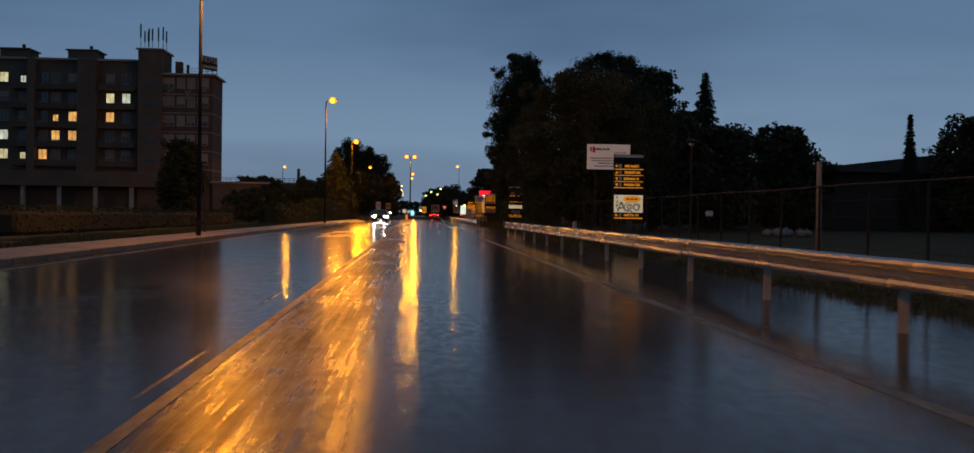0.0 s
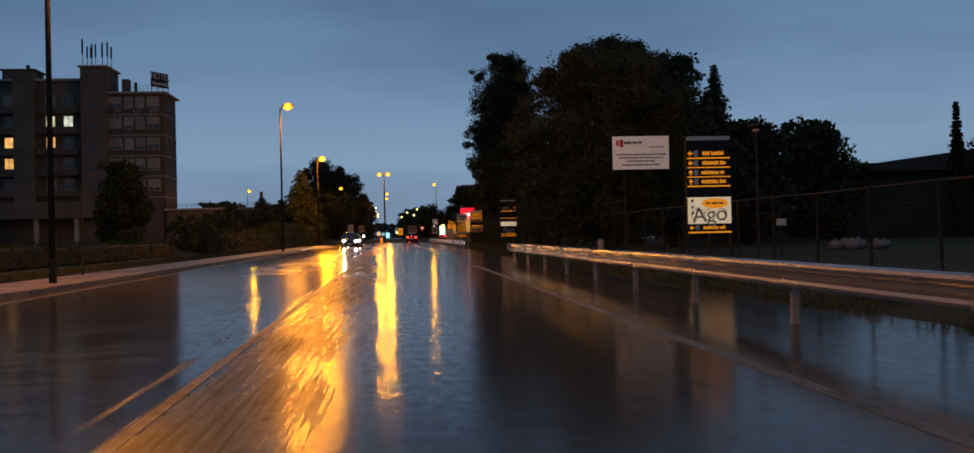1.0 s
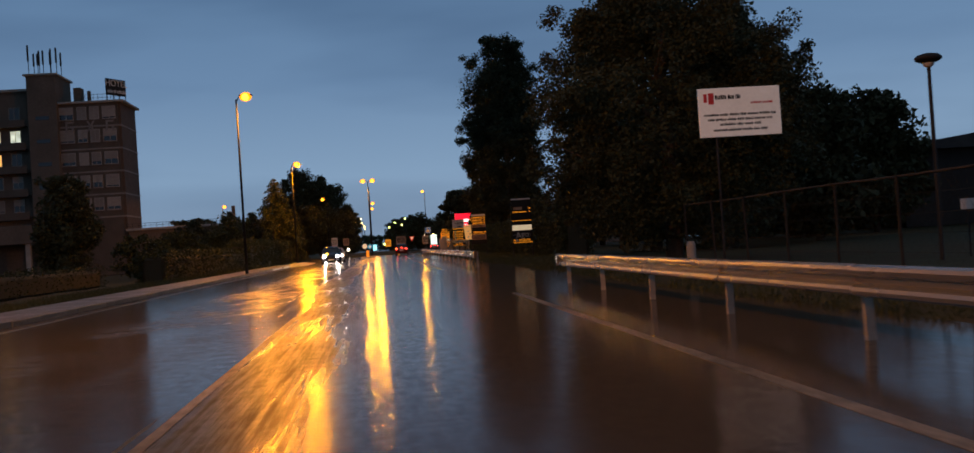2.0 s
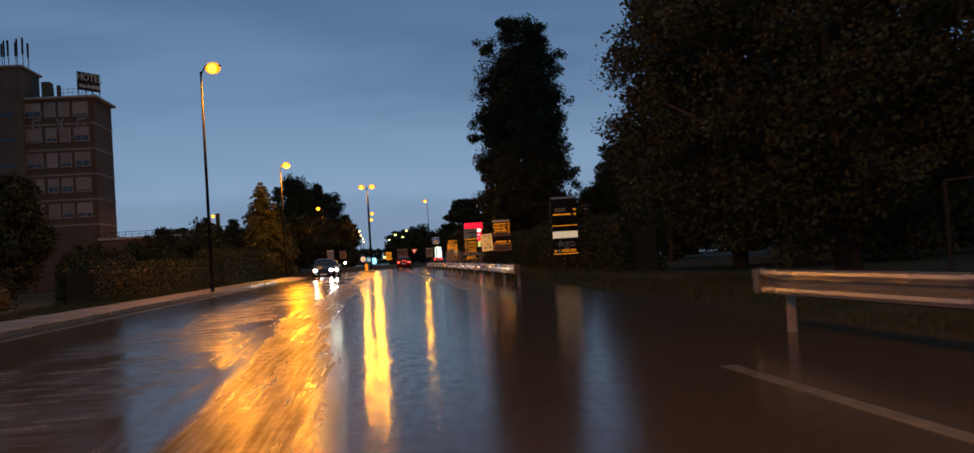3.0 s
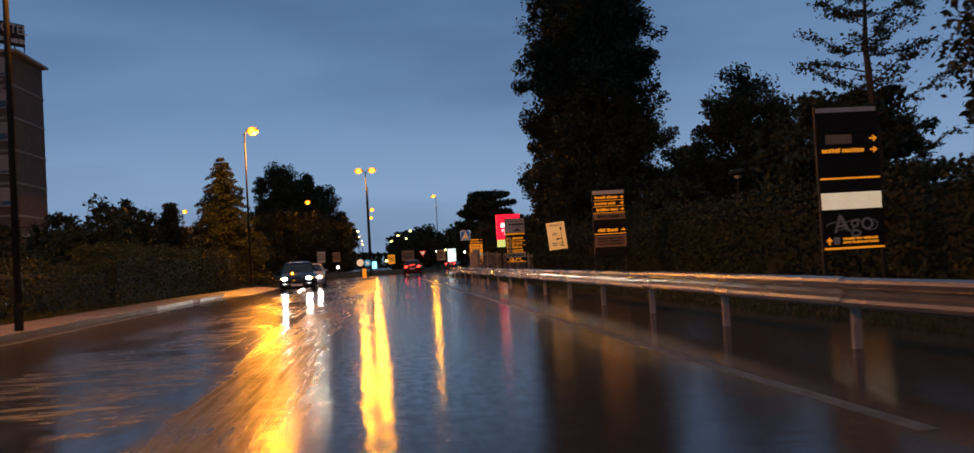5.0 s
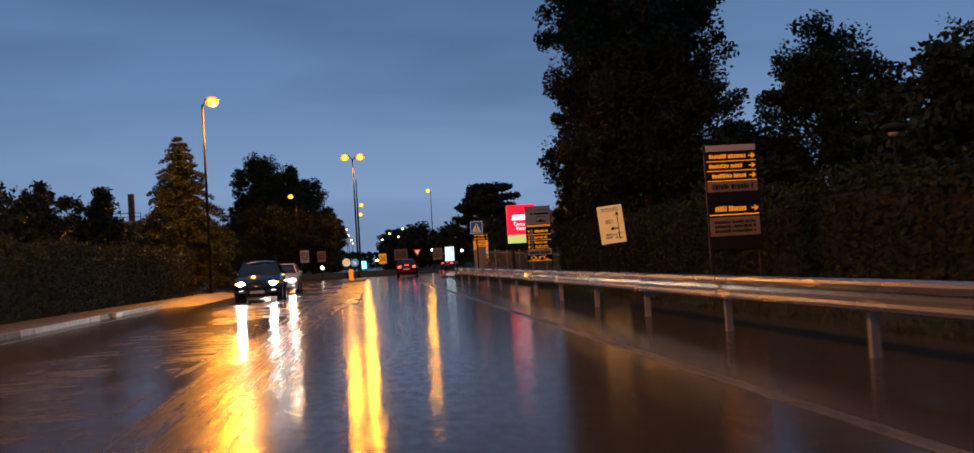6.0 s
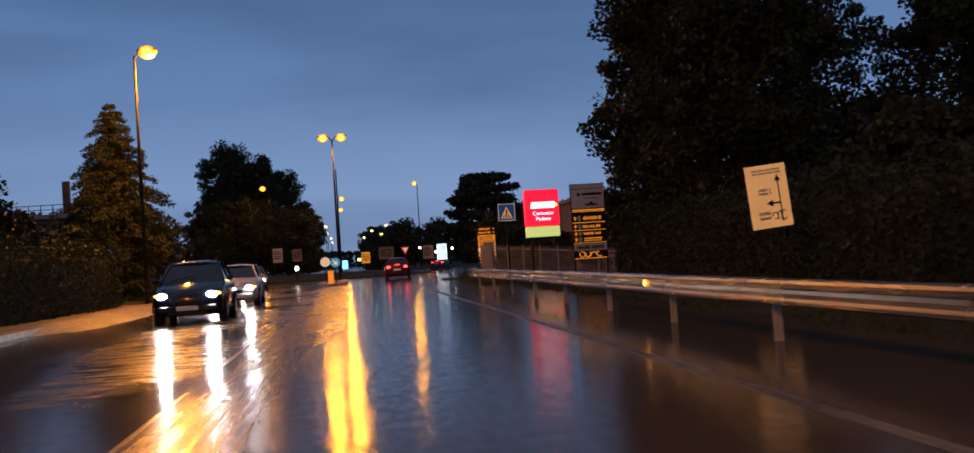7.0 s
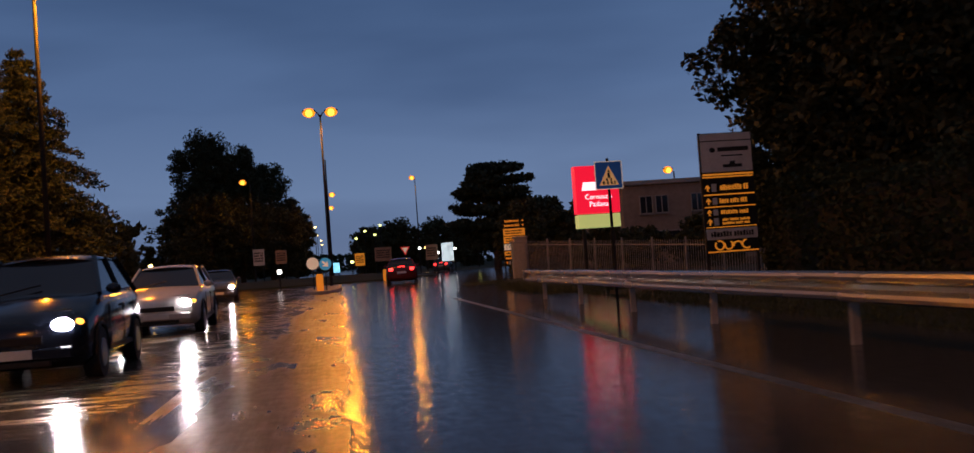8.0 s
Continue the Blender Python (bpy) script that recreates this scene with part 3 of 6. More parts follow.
# ---- street lamps ----
def street_lamp(x, y, h, reach, label, watts=LAMP_WATTS, z0=0.14, heads=1, cut_off=True):
    t = thing("street_lamp", pose(x, y, z0), label, "street lamp", "street lamps")
    part("base", Geo().tube([(0, 0, -0.1), (0, 0, 0.5), (0, 0, 0.6)], [0.10, 0.10, 0.085], 12), POLE, t)
    part("pole", Geo().tube([(0, 0, 0.5), (0, 0, h * 0.6), (0, 0, h - 0.15)], [0.085, 0.07, 0.05], 12), POLE, t, smooth=True)
    part("access_door", Geo().box(0.05, 0.10, -0.05, 0.05, 0.9, 1.3, 0.006), DARK, t)
    for k in range(heads):
        s = 1 if k == 0 else -1
        r = reach * s
        part("arm", Geo().tube([(0, 0, h - 0.3), (r * 0.25, 0, h - 0.02), (r * 0.75, 0, h + 0.08)], [0.04, 0.035, 0.03], 8), POLE, t, smooth=True)
        hd = part("lamp_head", Geo().prism([(-0.42, 0.03), (-0.34, 0.13), (0.1, 0.17), (0.4, 0.10), (0.42, 0.03)], -0.15, 0.15), POLE, t)
        hd.matrix_local = pose(r, 0, h + 0.02)
        # bowl enlarged for glare, bulb set proud to fit the camera's view
        lens = Geo()
        lens.ball((0, 0, -0.02), (0.38, 0.30, 0.29), 18, 12)
        part("lens", lens, LENS, hd, "glowing orange sodium bowl", True)
        part("bulb", Geo().ball((0, -0.10, -0.05), (0.26, 0.25, 0.24), 16, 10), BULB, hd, "yellow sodium bulb pushed out of the bowl towards the camera", True)
        lamp_light(x + r + (0.45 if heads == 1 else 0.1) * (1 if r > 0 else -1), y, z0 + h - 0.66, watts, cut_off=cut_off)
    return t


LIT = "tall grey street lamp with a glowing orange sodium head"
street_lamp(-8.2, -14.5, 11.2, 0.6, LIT)
street_lamp(-8.2, 39.3, 11.2, 0.6, LIT)
street_lamp(-7.9, 92.6, 11.15, 0.6, LIT)
street_lamp(-8.5, 140.6, 10.75, 0.55, LIT, 6200.0, cut_off=False)
street_lamp(-8.65, 217.5, 10.7, -0.7, "street lamp with an orange head among the far trees", 700, 0.0)
street_lamp(-0.62, 171.5, 10.5, 0.66, "double-headed street lamp on the splitter island", 1500, 0.12, 2)
street_lamp(10.6, 246.0, 12.5, -0.4, "far street lamp with an orange head", 700, 0.02)
street_lamp(27.1, 189.0, 7.2, -0.5, "street lamp with an orange head beyond the fence", 220, 0.0)
street_lamp(-29.3, 231.0, 11.1, 0.4, "far street lamp with an orange head", 1200, 0.0)
street_lamp(-0.9, 236.0, 10.2, 0.5, "far street lamp with an orange head beyond the roundabout", 800, 0.0)
street_lamp(-1.2, 262.0, 10.1, 0.5, "far street lamp with an orange head beyond the roundabout", 600, 0.0)
mast = thing("mast", pose(-0.80, 215.0, 0.0), "tall unlit grey steel mast beyond the roundabout island", "mast")
part("pole", Geo().tube([(0, 0, -0.2), (0, 0, 6.0), (0, 0, 12.2)], [0.13, 0.10, 0.06], 10), POLE, mast, smooth=True)
part("cap", Geo().tube([(0, 0, 12.2), (0, 0, 12.3)], [0.10, 0.06], 10), DARK, mast)

# ---- sign boards ----
def arrow(g, x, z, s, way, y):
    """A blocky arrow: way 0 right, 90 up, 180 left."""
    c, q = math.cos(radians(way)), math.sin(radians(way))
    for shape in ([(-0.5, -0.11), (0.15, -0.11), (0.15, 0.11), (-0.5, 0.11)], [(0.0, -0.42), (0.5, 0.0), (0.0, 0.42), (-0.12, 0.30), (0.18, 0.0), (-0.12, -0.30)]):
        g.prism([(x + s * (a * c - b * q), z + s * (a * q + b * c)) for a, b in shape], y, y + 0.004)
    return g


def word_bars(g, x0, x1, z0, z1, y, r, lines=1, mean=0.12):
    """Plain upright bars in word groups, the size of writing that cannot be made out."""
    h = (z1 - z0) / (lines * 1.4)
    w0 = min(mean * 0.42, h * 0.55)
    for i in range(lines):
        z = z1 - (i + 0.5) * (z1 - z0) / lines
        x, left = x0, r.randint(4, 9)
        while x < x1 - 0.5 * w0:
            w = min(x1 - x, w0 * r.uniform(0.7, 1.25))
            top = h * (0.5 if r.random() < 0.45 else 0.34)
            g.box(x, x + w, y, y + 0.004, z - h * 0.46, z + top)
            x += w + w0 * 0.32
            left -= 1
            if left == 0:
                x += w0 * 0.8
                left = r.randint(3, 9)
    return g


def scrawl(g, x0, x1, z0, z1, y, r, n=5, t=0.018):
    """Loops of spray paint."""
    for i in range(n):
        cx, cz = x0 + (x1 - x0) * (i + 0.5) / n, (z0 + z1) / 2
        rx, rz = (x1 - x0) / n * r.uniform(0.4, 0.62), (z1 - z0) * r.uniform(0.28, 0.46)
        a0, sweep = r.uniform(0, 6), r.uniform(3.6, 6.0)
        pts = [(cx + rx * math.cos(a0 + sweep * k / 12), y, cz + rz * math.sin(a0 + sweep * k / 12)) for k in range(13)]
        g.tube(pts, t, 5)
    return g


def board(name, label, x, y, z_top, w, rows, unit=1.0, seed=1, turn=0.0, foot=0.1):
    """A direction board: rows are (kind, top, bottom, extra), measured down from the board's top in units."""
    t = thing(name, pose(x, y, foot, 0, 0, turn), label, "sign board", "direction boards")
    zt = z_top - foot
    low = max(r[2] for r in rows) * unit
    r = random.Random(seed)
    for px in (0.03, w - 0.03):
        part("post", Geo().box(px - 0.03, px + 0.03, 0.02, 0.08, -0.3, zt + 0.02, 0.006), DARK, t)
    part("backing", Geo().box(0.0, w, 0.0, 0.035, zt - low - 0.02, zt + 0.01, 0.006), BLACKBOARD, t)
    for kind, a, b, *extra in rows:
        z1, z0 = zt - a * unit, zt - b * unit
        if kind in ("cream", "grey", "brown", "yellow", "dark"):
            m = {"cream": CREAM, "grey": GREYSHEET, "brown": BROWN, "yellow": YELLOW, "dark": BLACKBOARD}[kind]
            p = part("panel", Geo().box(0.025, w - 0.025, -0.018, -0.001, z0 + 0.006, z1 - 0.006, 0.003), m, t)
            if "bars" in extra:
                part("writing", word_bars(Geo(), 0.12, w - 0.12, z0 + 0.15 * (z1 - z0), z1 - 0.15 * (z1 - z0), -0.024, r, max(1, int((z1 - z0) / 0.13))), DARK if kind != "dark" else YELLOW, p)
            if "logo" in extra:
                g = Geo().ball((w * 0.24, -0.02, z0 + (z1 - z0) * 0.72), (0.07, 0.008, 0.055), 12, 6)
                g.box(w * 0.34, w * 0.92, -0.024, -0.019, z0 + (z1 - z0) * 0.66, z0 + (z1 - z0) * 0.80)
                g.box(w * 0.40, w * 0.80, -0.024, -0.019, z0 + (z1 - z0) * 0.50, z0 + (z1 - z0) * 0.54)
                g.box(w * 0.42, w * 0.78, -0.024, -0.019, z0 + (z1 - z0) * 0.14, z0 + (z1 - z0) * 0.24)
                g.box(w * 0.55, w * 0.65, -0.024, -0.019, z0 + (z1 - z0) * 0.24, z0 + (z1 - z0) * 0.34)
                part("emblem", g, DARK, p)
            if "badge" in extra:
                part("badge", Geo().ball((w * 0.62, -0.02, z0 + (z1 - z0) * 0.76), (w * 0.30, 0.006, (z1 - z0) * 0.19), 20, 6), YELLOW, p, "yellow oval badge")
                part("writing", word_bars(Geo(), w * 0.42, w * 0.82, z0 + (z1 - z0) * 0.70, z0 + (z1 - z0) * 0.83, -0.032, r, 1, 0.07), DARK, p)
                for q in (0.85, 0.62, 0.4):
                    part("arrow", arrow(Geo(), w * 0.12, z0 + (z1 - z0) * q, 0.11, 70, -0.024), DARK, p)
            if "scrawl" in extra:
                part("graffiti", scrawl(Geo(), w * 0.12, w * 0.85, z0, z1 if "badge" not in extra else z0 + (z1 - z0) * 0.68, -0.022, r), SCRAWL, p, "grey sprayed graffiti loops")
            if "word" in extra:
                me = lettering("Ago", (z1 - z0) * (0.82 if "badge" in extra else 1.15), SCRAWL)
                me.transform(pose(w * 0.50, -0.024, z0 + (z1 - z0) * (0.34 if "badge" in extra else 0.46), 0, -4, 0))
                part("graffiti", me, None, p, "grey sprayed graffiti word")
                part("drip", scrawl(Geo(), w * 0.10, w * 0.90, z0 + 0.04, z0 + (z1 - z0) * 0.62, -0.021, r, 3, 0.010), SCRAWL, p, "loose spray strokes round the word")
            if "tag" in extra:
                part("graffiti", scrawl(Geo(), w * 0.16, w * 0.84, z0, z1, -0.022, r, 4, 0.02), YELLOW, p, "ochre sprayed graffiti loops")
        elif kind == "row":
            way = extra[0]
            p = part("panel", Geo().box(0.025, w - 0.025, -0.018, -0.001, z0 + 0.006, z1 - 0.006, 0.003), BLACKBOARD, t)
            right = way == 0
            ax = w - 0.11 if right else 0.12
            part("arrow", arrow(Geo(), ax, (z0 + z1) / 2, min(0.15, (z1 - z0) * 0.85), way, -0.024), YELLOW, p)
            x0, x1 = (0.07, w - 0.22) if right else (0.36, w - 0.08)
            if not right:
                part("emblem", Geo().box(0.21, 0.32, -0.024, -0.019, z0 + 0.02, z1 - 0.02, 0.002), GREYSHEET, p)
            part("writing", word_bars(Geo(), x0 + r.uniform(0, 0.08), x1 - r.uniform(0, 0.12), z0 + 0.02, z1 - 0.02, -0.024, r, extra[1] if len(extra) > 1 else 1, 0.10), YELLOW, p)
        elif kind == "plate":
            p = part("panel", Geo().box(0.025, w - 0.025, -0.018, -0.001, z0 + 0.006, z1 - 0.006, 0.003), BLACKBOARD, t)
            part("plate", Geo().box(w * 0.14, w * 0.56, -0.024, -0.019, z0 + 0.01, z1 - 0.01, 0.002), BROWN, p, "faded brown name plate")
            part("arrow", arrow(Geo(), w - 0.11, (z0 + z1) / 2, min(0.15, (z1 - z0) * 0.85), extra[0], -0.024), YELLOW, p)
        elif kind == "rule":
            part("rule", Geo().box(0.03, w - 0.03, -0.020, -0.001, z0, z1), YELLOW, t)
    return t


board("sign_board", "tall black direction board with yellow arrows and a sprayed white panel", 8.12, 38.2, 3.56, 1.20,
      [("grey", 0, 13), ("dark", 14, 38), ("row", 40, 62, 180), ("rule", 63, 67), ("row", 69, 90, 180), ("rule", 91, 94), ("row", 97, 118, 90), ("rule", 119, 122), ("row", 124, 145, 90), ("rule", 146, 150),
       ("cream", 180, 260, "badge", "word"), ("row", 262, 280, 180), ("rule", 282, 287)], unit=0.0088, seed=2)
board("sign_board", "black direction board with two yellow arrows, a white strip and graffiti", 8.3, 86.5, 3.56, 1.20,
      [("grey", 0, 12), ("dark", 14, 60), ("plate", 62, 86, 0), ("row", 90, 110, 0), ("rule", 162, 166), ("dark", 168, 194), ("cream", 196, 236), ("dark", 240, 292, "word"), ("row", 296, 318, 90, 2), ("rule", 322, 327)], unit=0.0080, seed=3)
board("sign_board", "black direction board with rows of yellow lettering and arrows", 7.25, 101.6, 3.18, 1.10,
      [("grey", 0, 17), ("row", 19, 39, 0), ("rule", 40, 42), ("row", 44, 63, 0), ("rule", 64, 66), ("row", 68, 88, 0), ("rule", 89, 91), ("brown", 92, 118, "bars"), ("dark", 120, 145), ("row", 148, 172, 0), ("rule", 173, 176), ("brown", 180, 228, "bars"), ("dark", 230, 262)], unit=0.0082, seed=4)
board("sign_board", "tall direction board with a pale emblem panel above yellow rows", 7.9, 130.4, 3.52, 1.22,
      [("grey", 0, 33), ("grey", 35, 172, "logo"), ("rule", 178, 186), ("rule", 190, 196), ("row", 218, 262, 90), ("rule", 268, 274), ("row", 280, 318, 90), ("rule", 322, 327), ("row", 332, 366, 90), ("row", 370, 410, 90, 2), ("rule", 412, 416), ("grey", 420, 470, "bars"), ("dark", 472, 516, "tag"), ("rule", 519, 525)], unit=0.0050, seed=5)
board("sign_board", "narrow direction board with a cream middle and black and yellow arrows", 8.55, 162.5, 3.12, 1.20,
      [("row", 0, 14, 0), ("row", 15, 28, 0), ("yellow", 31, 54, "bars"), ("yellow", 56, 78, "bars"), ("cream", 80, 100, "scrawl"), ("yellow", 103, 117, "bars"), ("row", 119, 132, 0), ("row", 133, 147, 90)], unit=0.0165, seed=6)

# white board of a shop behind the fence
hoard = thing("advertising_board", pose(9.80, 54.8, 0.1), "white advertising board on a thin post, dark unreadable writing", "sign board")
for px in (0.5,):
    part("post", Geo().tube([(px, 0.08, -0.3), (px, 0.05, 4.9)], 0.035, 8), DARK, hoard)
panel = part("panel", Geo().box(0, 2.42, -0.02, 0.04, 3.62, 5.02, 0.01), HOARD, hoard)
r7 = random.Random(7)
part("emblem", Geo().box(0.16, 0.26, -0.028, -0.021, 4.62, 4.86).box(0.30, 0.46, -0.028, -0.021, 4.56, 4.88), REDSHEET, panel, "red and dark emblem")
part("writing", word_bars(Geo(), 0.5, 1.25, 4.66, 4.84, -0.028, r7, 1, 0.11), DARK, panel)
part("writing", word_bars(Geo(), 1.55, 2.2, 4.52, 4.60, -0.028, r7, 1, 0.12), REDSHEET, panel)
g = Geo()
for x0, x1, z in ((0.15, 2.3, 4.20), (0.25, 2.15, 4.06), (0.6, 1.8, 3.92), (0.4, 2.0, 3.76)):
    word_bars(g, x0, x1, z, z + 0.10, -0.028, r7, 1, 0.16)
part("writing", g, DARK, panel)

# leaning route board
lean = thing("route_board", pose(7.78, 113.9, 0.1, 0, 0, 0), "leaning cream-coloured board with black route arrows on a bent post", "sign board")
part("post", Geo().tube([(0.56, 0.06, -0.3), (0.54, 0.06, 1.2), (0.43, 0.06, 2.5)], 0.03, 8), POLE, lean)
rb = part("panel", Geo().box(-0.41, 0.41, -0.02, 0.01, -0.61, 0.61, 0.006), TAN, lean)
rb.matrix_local = pose(0.39, 0.0, 1.91, 0, -5.2, 0)
g = Geo().box(0.20, 0.225, -0.028, -0.021, -0.5, 0.3).prism([(0.15, 0.28), (0.2125, 0.40), (0.275, 0.28)], -0.028, -0.021)
g.box(0.0, 0.21, -0.028, -0.021, -0.16, -0.125).prism([(0.06, -0.21), (-0.07, -0.14), (0.06, -0.075)], -0.028, -0.021)
part("arrow", g, DARK, rb)
part("writing", word_bars(word_bars(word_bars(Geo(), -0.28, 0.3, 0.42, 0.54, -0.026, r7, 2, 0.10), -0.2, 0.05, 0.02, 0.16, -0.026, r7, 2, 0.08), -0.25, 0.0, -0.46, -0.28, -0.026, r7, 2, 0.09), SCRAWL, rb)
part("graffiti", scrawl(Geo(), 0.02, 0.30, -0.5, -0.28, -0.026, r7, 3, 0.01), DARK, rb)

# crossing sign
ped = thing("crossing_sign", pose(5.33, 128.6, 0.0), "square blue pedestrian crossing sign on a grey pole", "road sign")
part("pole", Geo().tube([(0, 0.03, -0.3), (0, 0.03, 2.95)], 0.03, 8), POLE, ped)
sq = part("plate", Geo().box(-0.28, 0.28, -0.01, 0.005, 2.33, 2.89, 0.004), BLUE, ped)
part("border", Geo().box(-0.28, 0.28, -0.014, -0.008, 2.33, 2.345).box(-0.28, 0.28, -0.014, -0.008, 2.875, 2.89).box(-0.28, -0.265, -0.014, -0.008, 2.345, 2.875).box(0.265, 0.28, -0.014, -0.008, 2.345, 2.875), CREAM, sq)
part("triangle", Geo().prism([(-0.20, 2.41), (0.20, 2.41), (0.0, 2.80)], -0.016, -0.011), TAN, sq, "pale yellow triangle")
part("stripes", Geo().box(-0.13, -0.09, -0.022, -0.017, 2.43, 2.49).box(-0.05, -0.01, -0.022, -0.017, 2.43, 2.49).box(0.03, 0.07, -0.022, -0.017, 2.43, 2.49).box(0.10, 0.13, -0.022, -0.017, 2.43, 2.49).box(-0.025, 0.025, -0.022, -0.017, 2.55, 2.66).box(-0.06, -0.025, -0.022, -0.017, 2.50, 2.55).box(0.025, 0.06, -0.022, -0.017, 2.50, 2.55).ball((0, -0.02, 2.69), (0.025, 0.004, 0.025), 10, 6), DARK, sq)

# red shop sign with a lime strip
shop = thing("shop_sign", pose(9.75, 150.4, 0.05, 0, 0, 6), "glowing red light-box shop sign above a lime-green strip", "sign board")
for px in (0.30, 1.60):
    part("post", Geo().box(px - 0.06, px + 0.06, 0.03, 0.15, -0.3, 2.04, 0.008), DARK, shop)
rbx = part("red_box", Geo().box(0, 1.9, -0.12, 0.3, 2.62, 4.60, 0.02), RED_BOX, shop, "glowing red box")
part("lime_box", Geo().box(0.02, 1.88, -0.12, 0.3, 2.02, 2.58, 0.02), LIME_BOX, shop, "glowing lime-green strip")
part("wordmark", Geo().prism([(0.26, 3.58), (1.62, 3.58), (1.70, 3.92), (0.34, 3.92)], -0.135, -0.122), WHITE_BOX, rbx, "white slanted bar")
part("dot", Geo().ball((1.72, -0.13, 3.74), (0.09, 0.01, 0.09), 12, 6), AMBER, rbx, "small yellow dot")
for body, z in (("Cernusco", 3.30), ("Padana", 3.00)):
    me = lettering(body, 0.30, WHITE_BOX)
    me.transform(pose(0.97, -0.128, z))
    part("lettering", me, None, rbx, "white lettering")


# ---- fences, posts and loose things along the east side ----
FENCE_GREY = mat("dull_fence_steel", (0.030, 0.028, 0.026), (0.018, 0.016, 0.015), 3.0, 0.7, 0.9, metal=0.2, spec=0.2)
fence = thing("chain_link_fence", pose(9.45, -30, 0.05), "chain-link fence with thin grey posts and a pale top rail", "fence")
FPOST = Geo().tube([(0, 0, -0.2), (0, 0, 1.82)], 0.03, 8).mesh("fence_post", FENCE_GREY)
for i in range(35):
    p = part("fence_post", FPOST, None, fence)
    p.matrix_local = pose(0.0, 2.5 * i + 0.6, 0, rng.uniform(-1, 1), rng.uniform(-1.5, 1.5), 0)
part("top_rail", Geo().tube([(0, 0.6 + 2.5 * i, 1.80 + 0.012 * math.sin(i * 1.7)) for i in range(35)], 0.022, 6), FENCE_GREY, fence, "pale galvanised top rail")
wires = Geo()
for z in (0.15, 0.48, 0.81, 1.14, 1.47):
    wires.tube([(0.0, 0.6, z), (0.0, 85.6, z)], 0.004, 4)
part("tension_wire", wires, FENCE_GREY, fence)
mesh_g = Geo()
for i in range(260):
    y = 20 + i * 0.25
    for s in (1, -1):
        y1 = y + s * 1.7
        if 0.6 < y1 < 85.6:
            a, b = Vector((0.004 * s, y, 0.08)), Vector((0.004 * s, y1, 1.78))
            mesh_g.face(a + Vector((0, -0.003, 0)), a + Vector((0, 0.003, 0)), b + Vector((0, 0.003, 0)), b + Vector((0, -0.003, 0)))
part("wire_mesh", mesh_g, FENCE_GREY, fence)

tall_post = thing("wooden_post", pose(10.5, 23.3, 0.1), "thick weathered wooden post beside the fence", "post")
part("shaft", Geo().tube([(0, 0, -0.3), (0.01, 0, 1.2), (0, 0, 2.42)], [0.075, 0.07, 0.062], 10), mat("weathered_wood", (0.30, 0.22, 0.15), (0.20, 0.14, 0.09), 3.0, 0.7, bump=0.4, bump_scale=20, stretch=(1, 1, 0.2)), tall_post, smooth=True)
part("cap", Geo().tube([(0, 0, 2.42), (0, 0, 2.48)], [0.07, 0.04], 10), GALV, tall_post)
stub = thing("marker_post", pose(9.0, 53.8, 0.1), "short concrete marker post by the fence corner", "post")
part("shaft", Geo().tube([(0, 0, -0.2), (0, 0, 0.62), (0, 0, 0.72)], [0.13, 0.13, 0.10], 10), CONCRETE, stub)
slim = thing("slim_post", pose(-9.1, 45.0, 0.15), "slim dark metal post on the footway", "post")
part("shaft", Geo().tube([(0, 0, -0.2), (0, 0, 2.6)], 0.035, 8), DARK, slim)
part("cap", Geo().tube([(0, 0, 2.6), (0, 0, 2.63)], 0.045, 8), DARK, slim)

globe = thing("park_lamp", pose(14.7, 51.1, 0.0), "unlit park lamp with a mushroom shade behind the fence", "lamp")
part("pole", Geo().tube([(0, 0, -0.2), (0, 0, 4.95)], [0.06, 0.045], 10), DARK, globe)
part("shade", Geo().ball((0, 0, 5.1), (0.34, 0.34, 0.13), 16, 8), DARK, globe, smooth=True)
part("bulb", Geo().ball((0, 0, 4.98), (0.15, 0.15, 0.12), 12, 6), GREYSHEET, globe, smooth=True)
copy_thing(globe, pose(14.0, 106.5, -1.2))

notice = thing("notice_plate", pose(15.9, 51.8, -0.05), "small pale notice plate on a thin stake", "sign")
part("plate", Geo().box(-0.2, 0.2, -0.012, 0.0, 1.25, 1.53, 0.003), GREYSHEET, notice)
part("stake", Geo().box(-0.02, 0.02, 0.0, 0.03, -0.2, 1.4), DARK, notice)

for i, (x, y, s) in enumerate(((22.6, 62.0, 0.36), (23.3, 61.7, 0.44), (24.0, 62.4, 0.46), (24.7, 61.9, 0.38), (23.6, 63.0, 0.42), (25.3, 62.3, 0.34))):
    g = Geo().ball((0, 0, 0), (s, s * 0.85, s * 0.75), 16, 10)
    g.v = [(a * (1 + 0.18 * noise.noise((a * 2 + i, b * 2, c * 2))), b * (1 + 0.18 * noise.noise((a * 2, b * 2 + i, c * 2))), max(-0.21, c * (1 + 0.2 * noise.noise((a * 3, b * 3, c * 3 + i))))) for a, b, c in g.v]
    sk = thing("sack", pose(x, y, 0.16, 0, 0, 37 * i), "bulging white plastic sack lying on wet ground", "sack", "white sacks")
    part("bag", g, SACK, sk, smooth=True)
    part("tie", Geo().tube([(0, 0, s * 0.66), (0.05, 0.02, s * 0.95)], [0.1, 0.03], 7), SACK, sk)

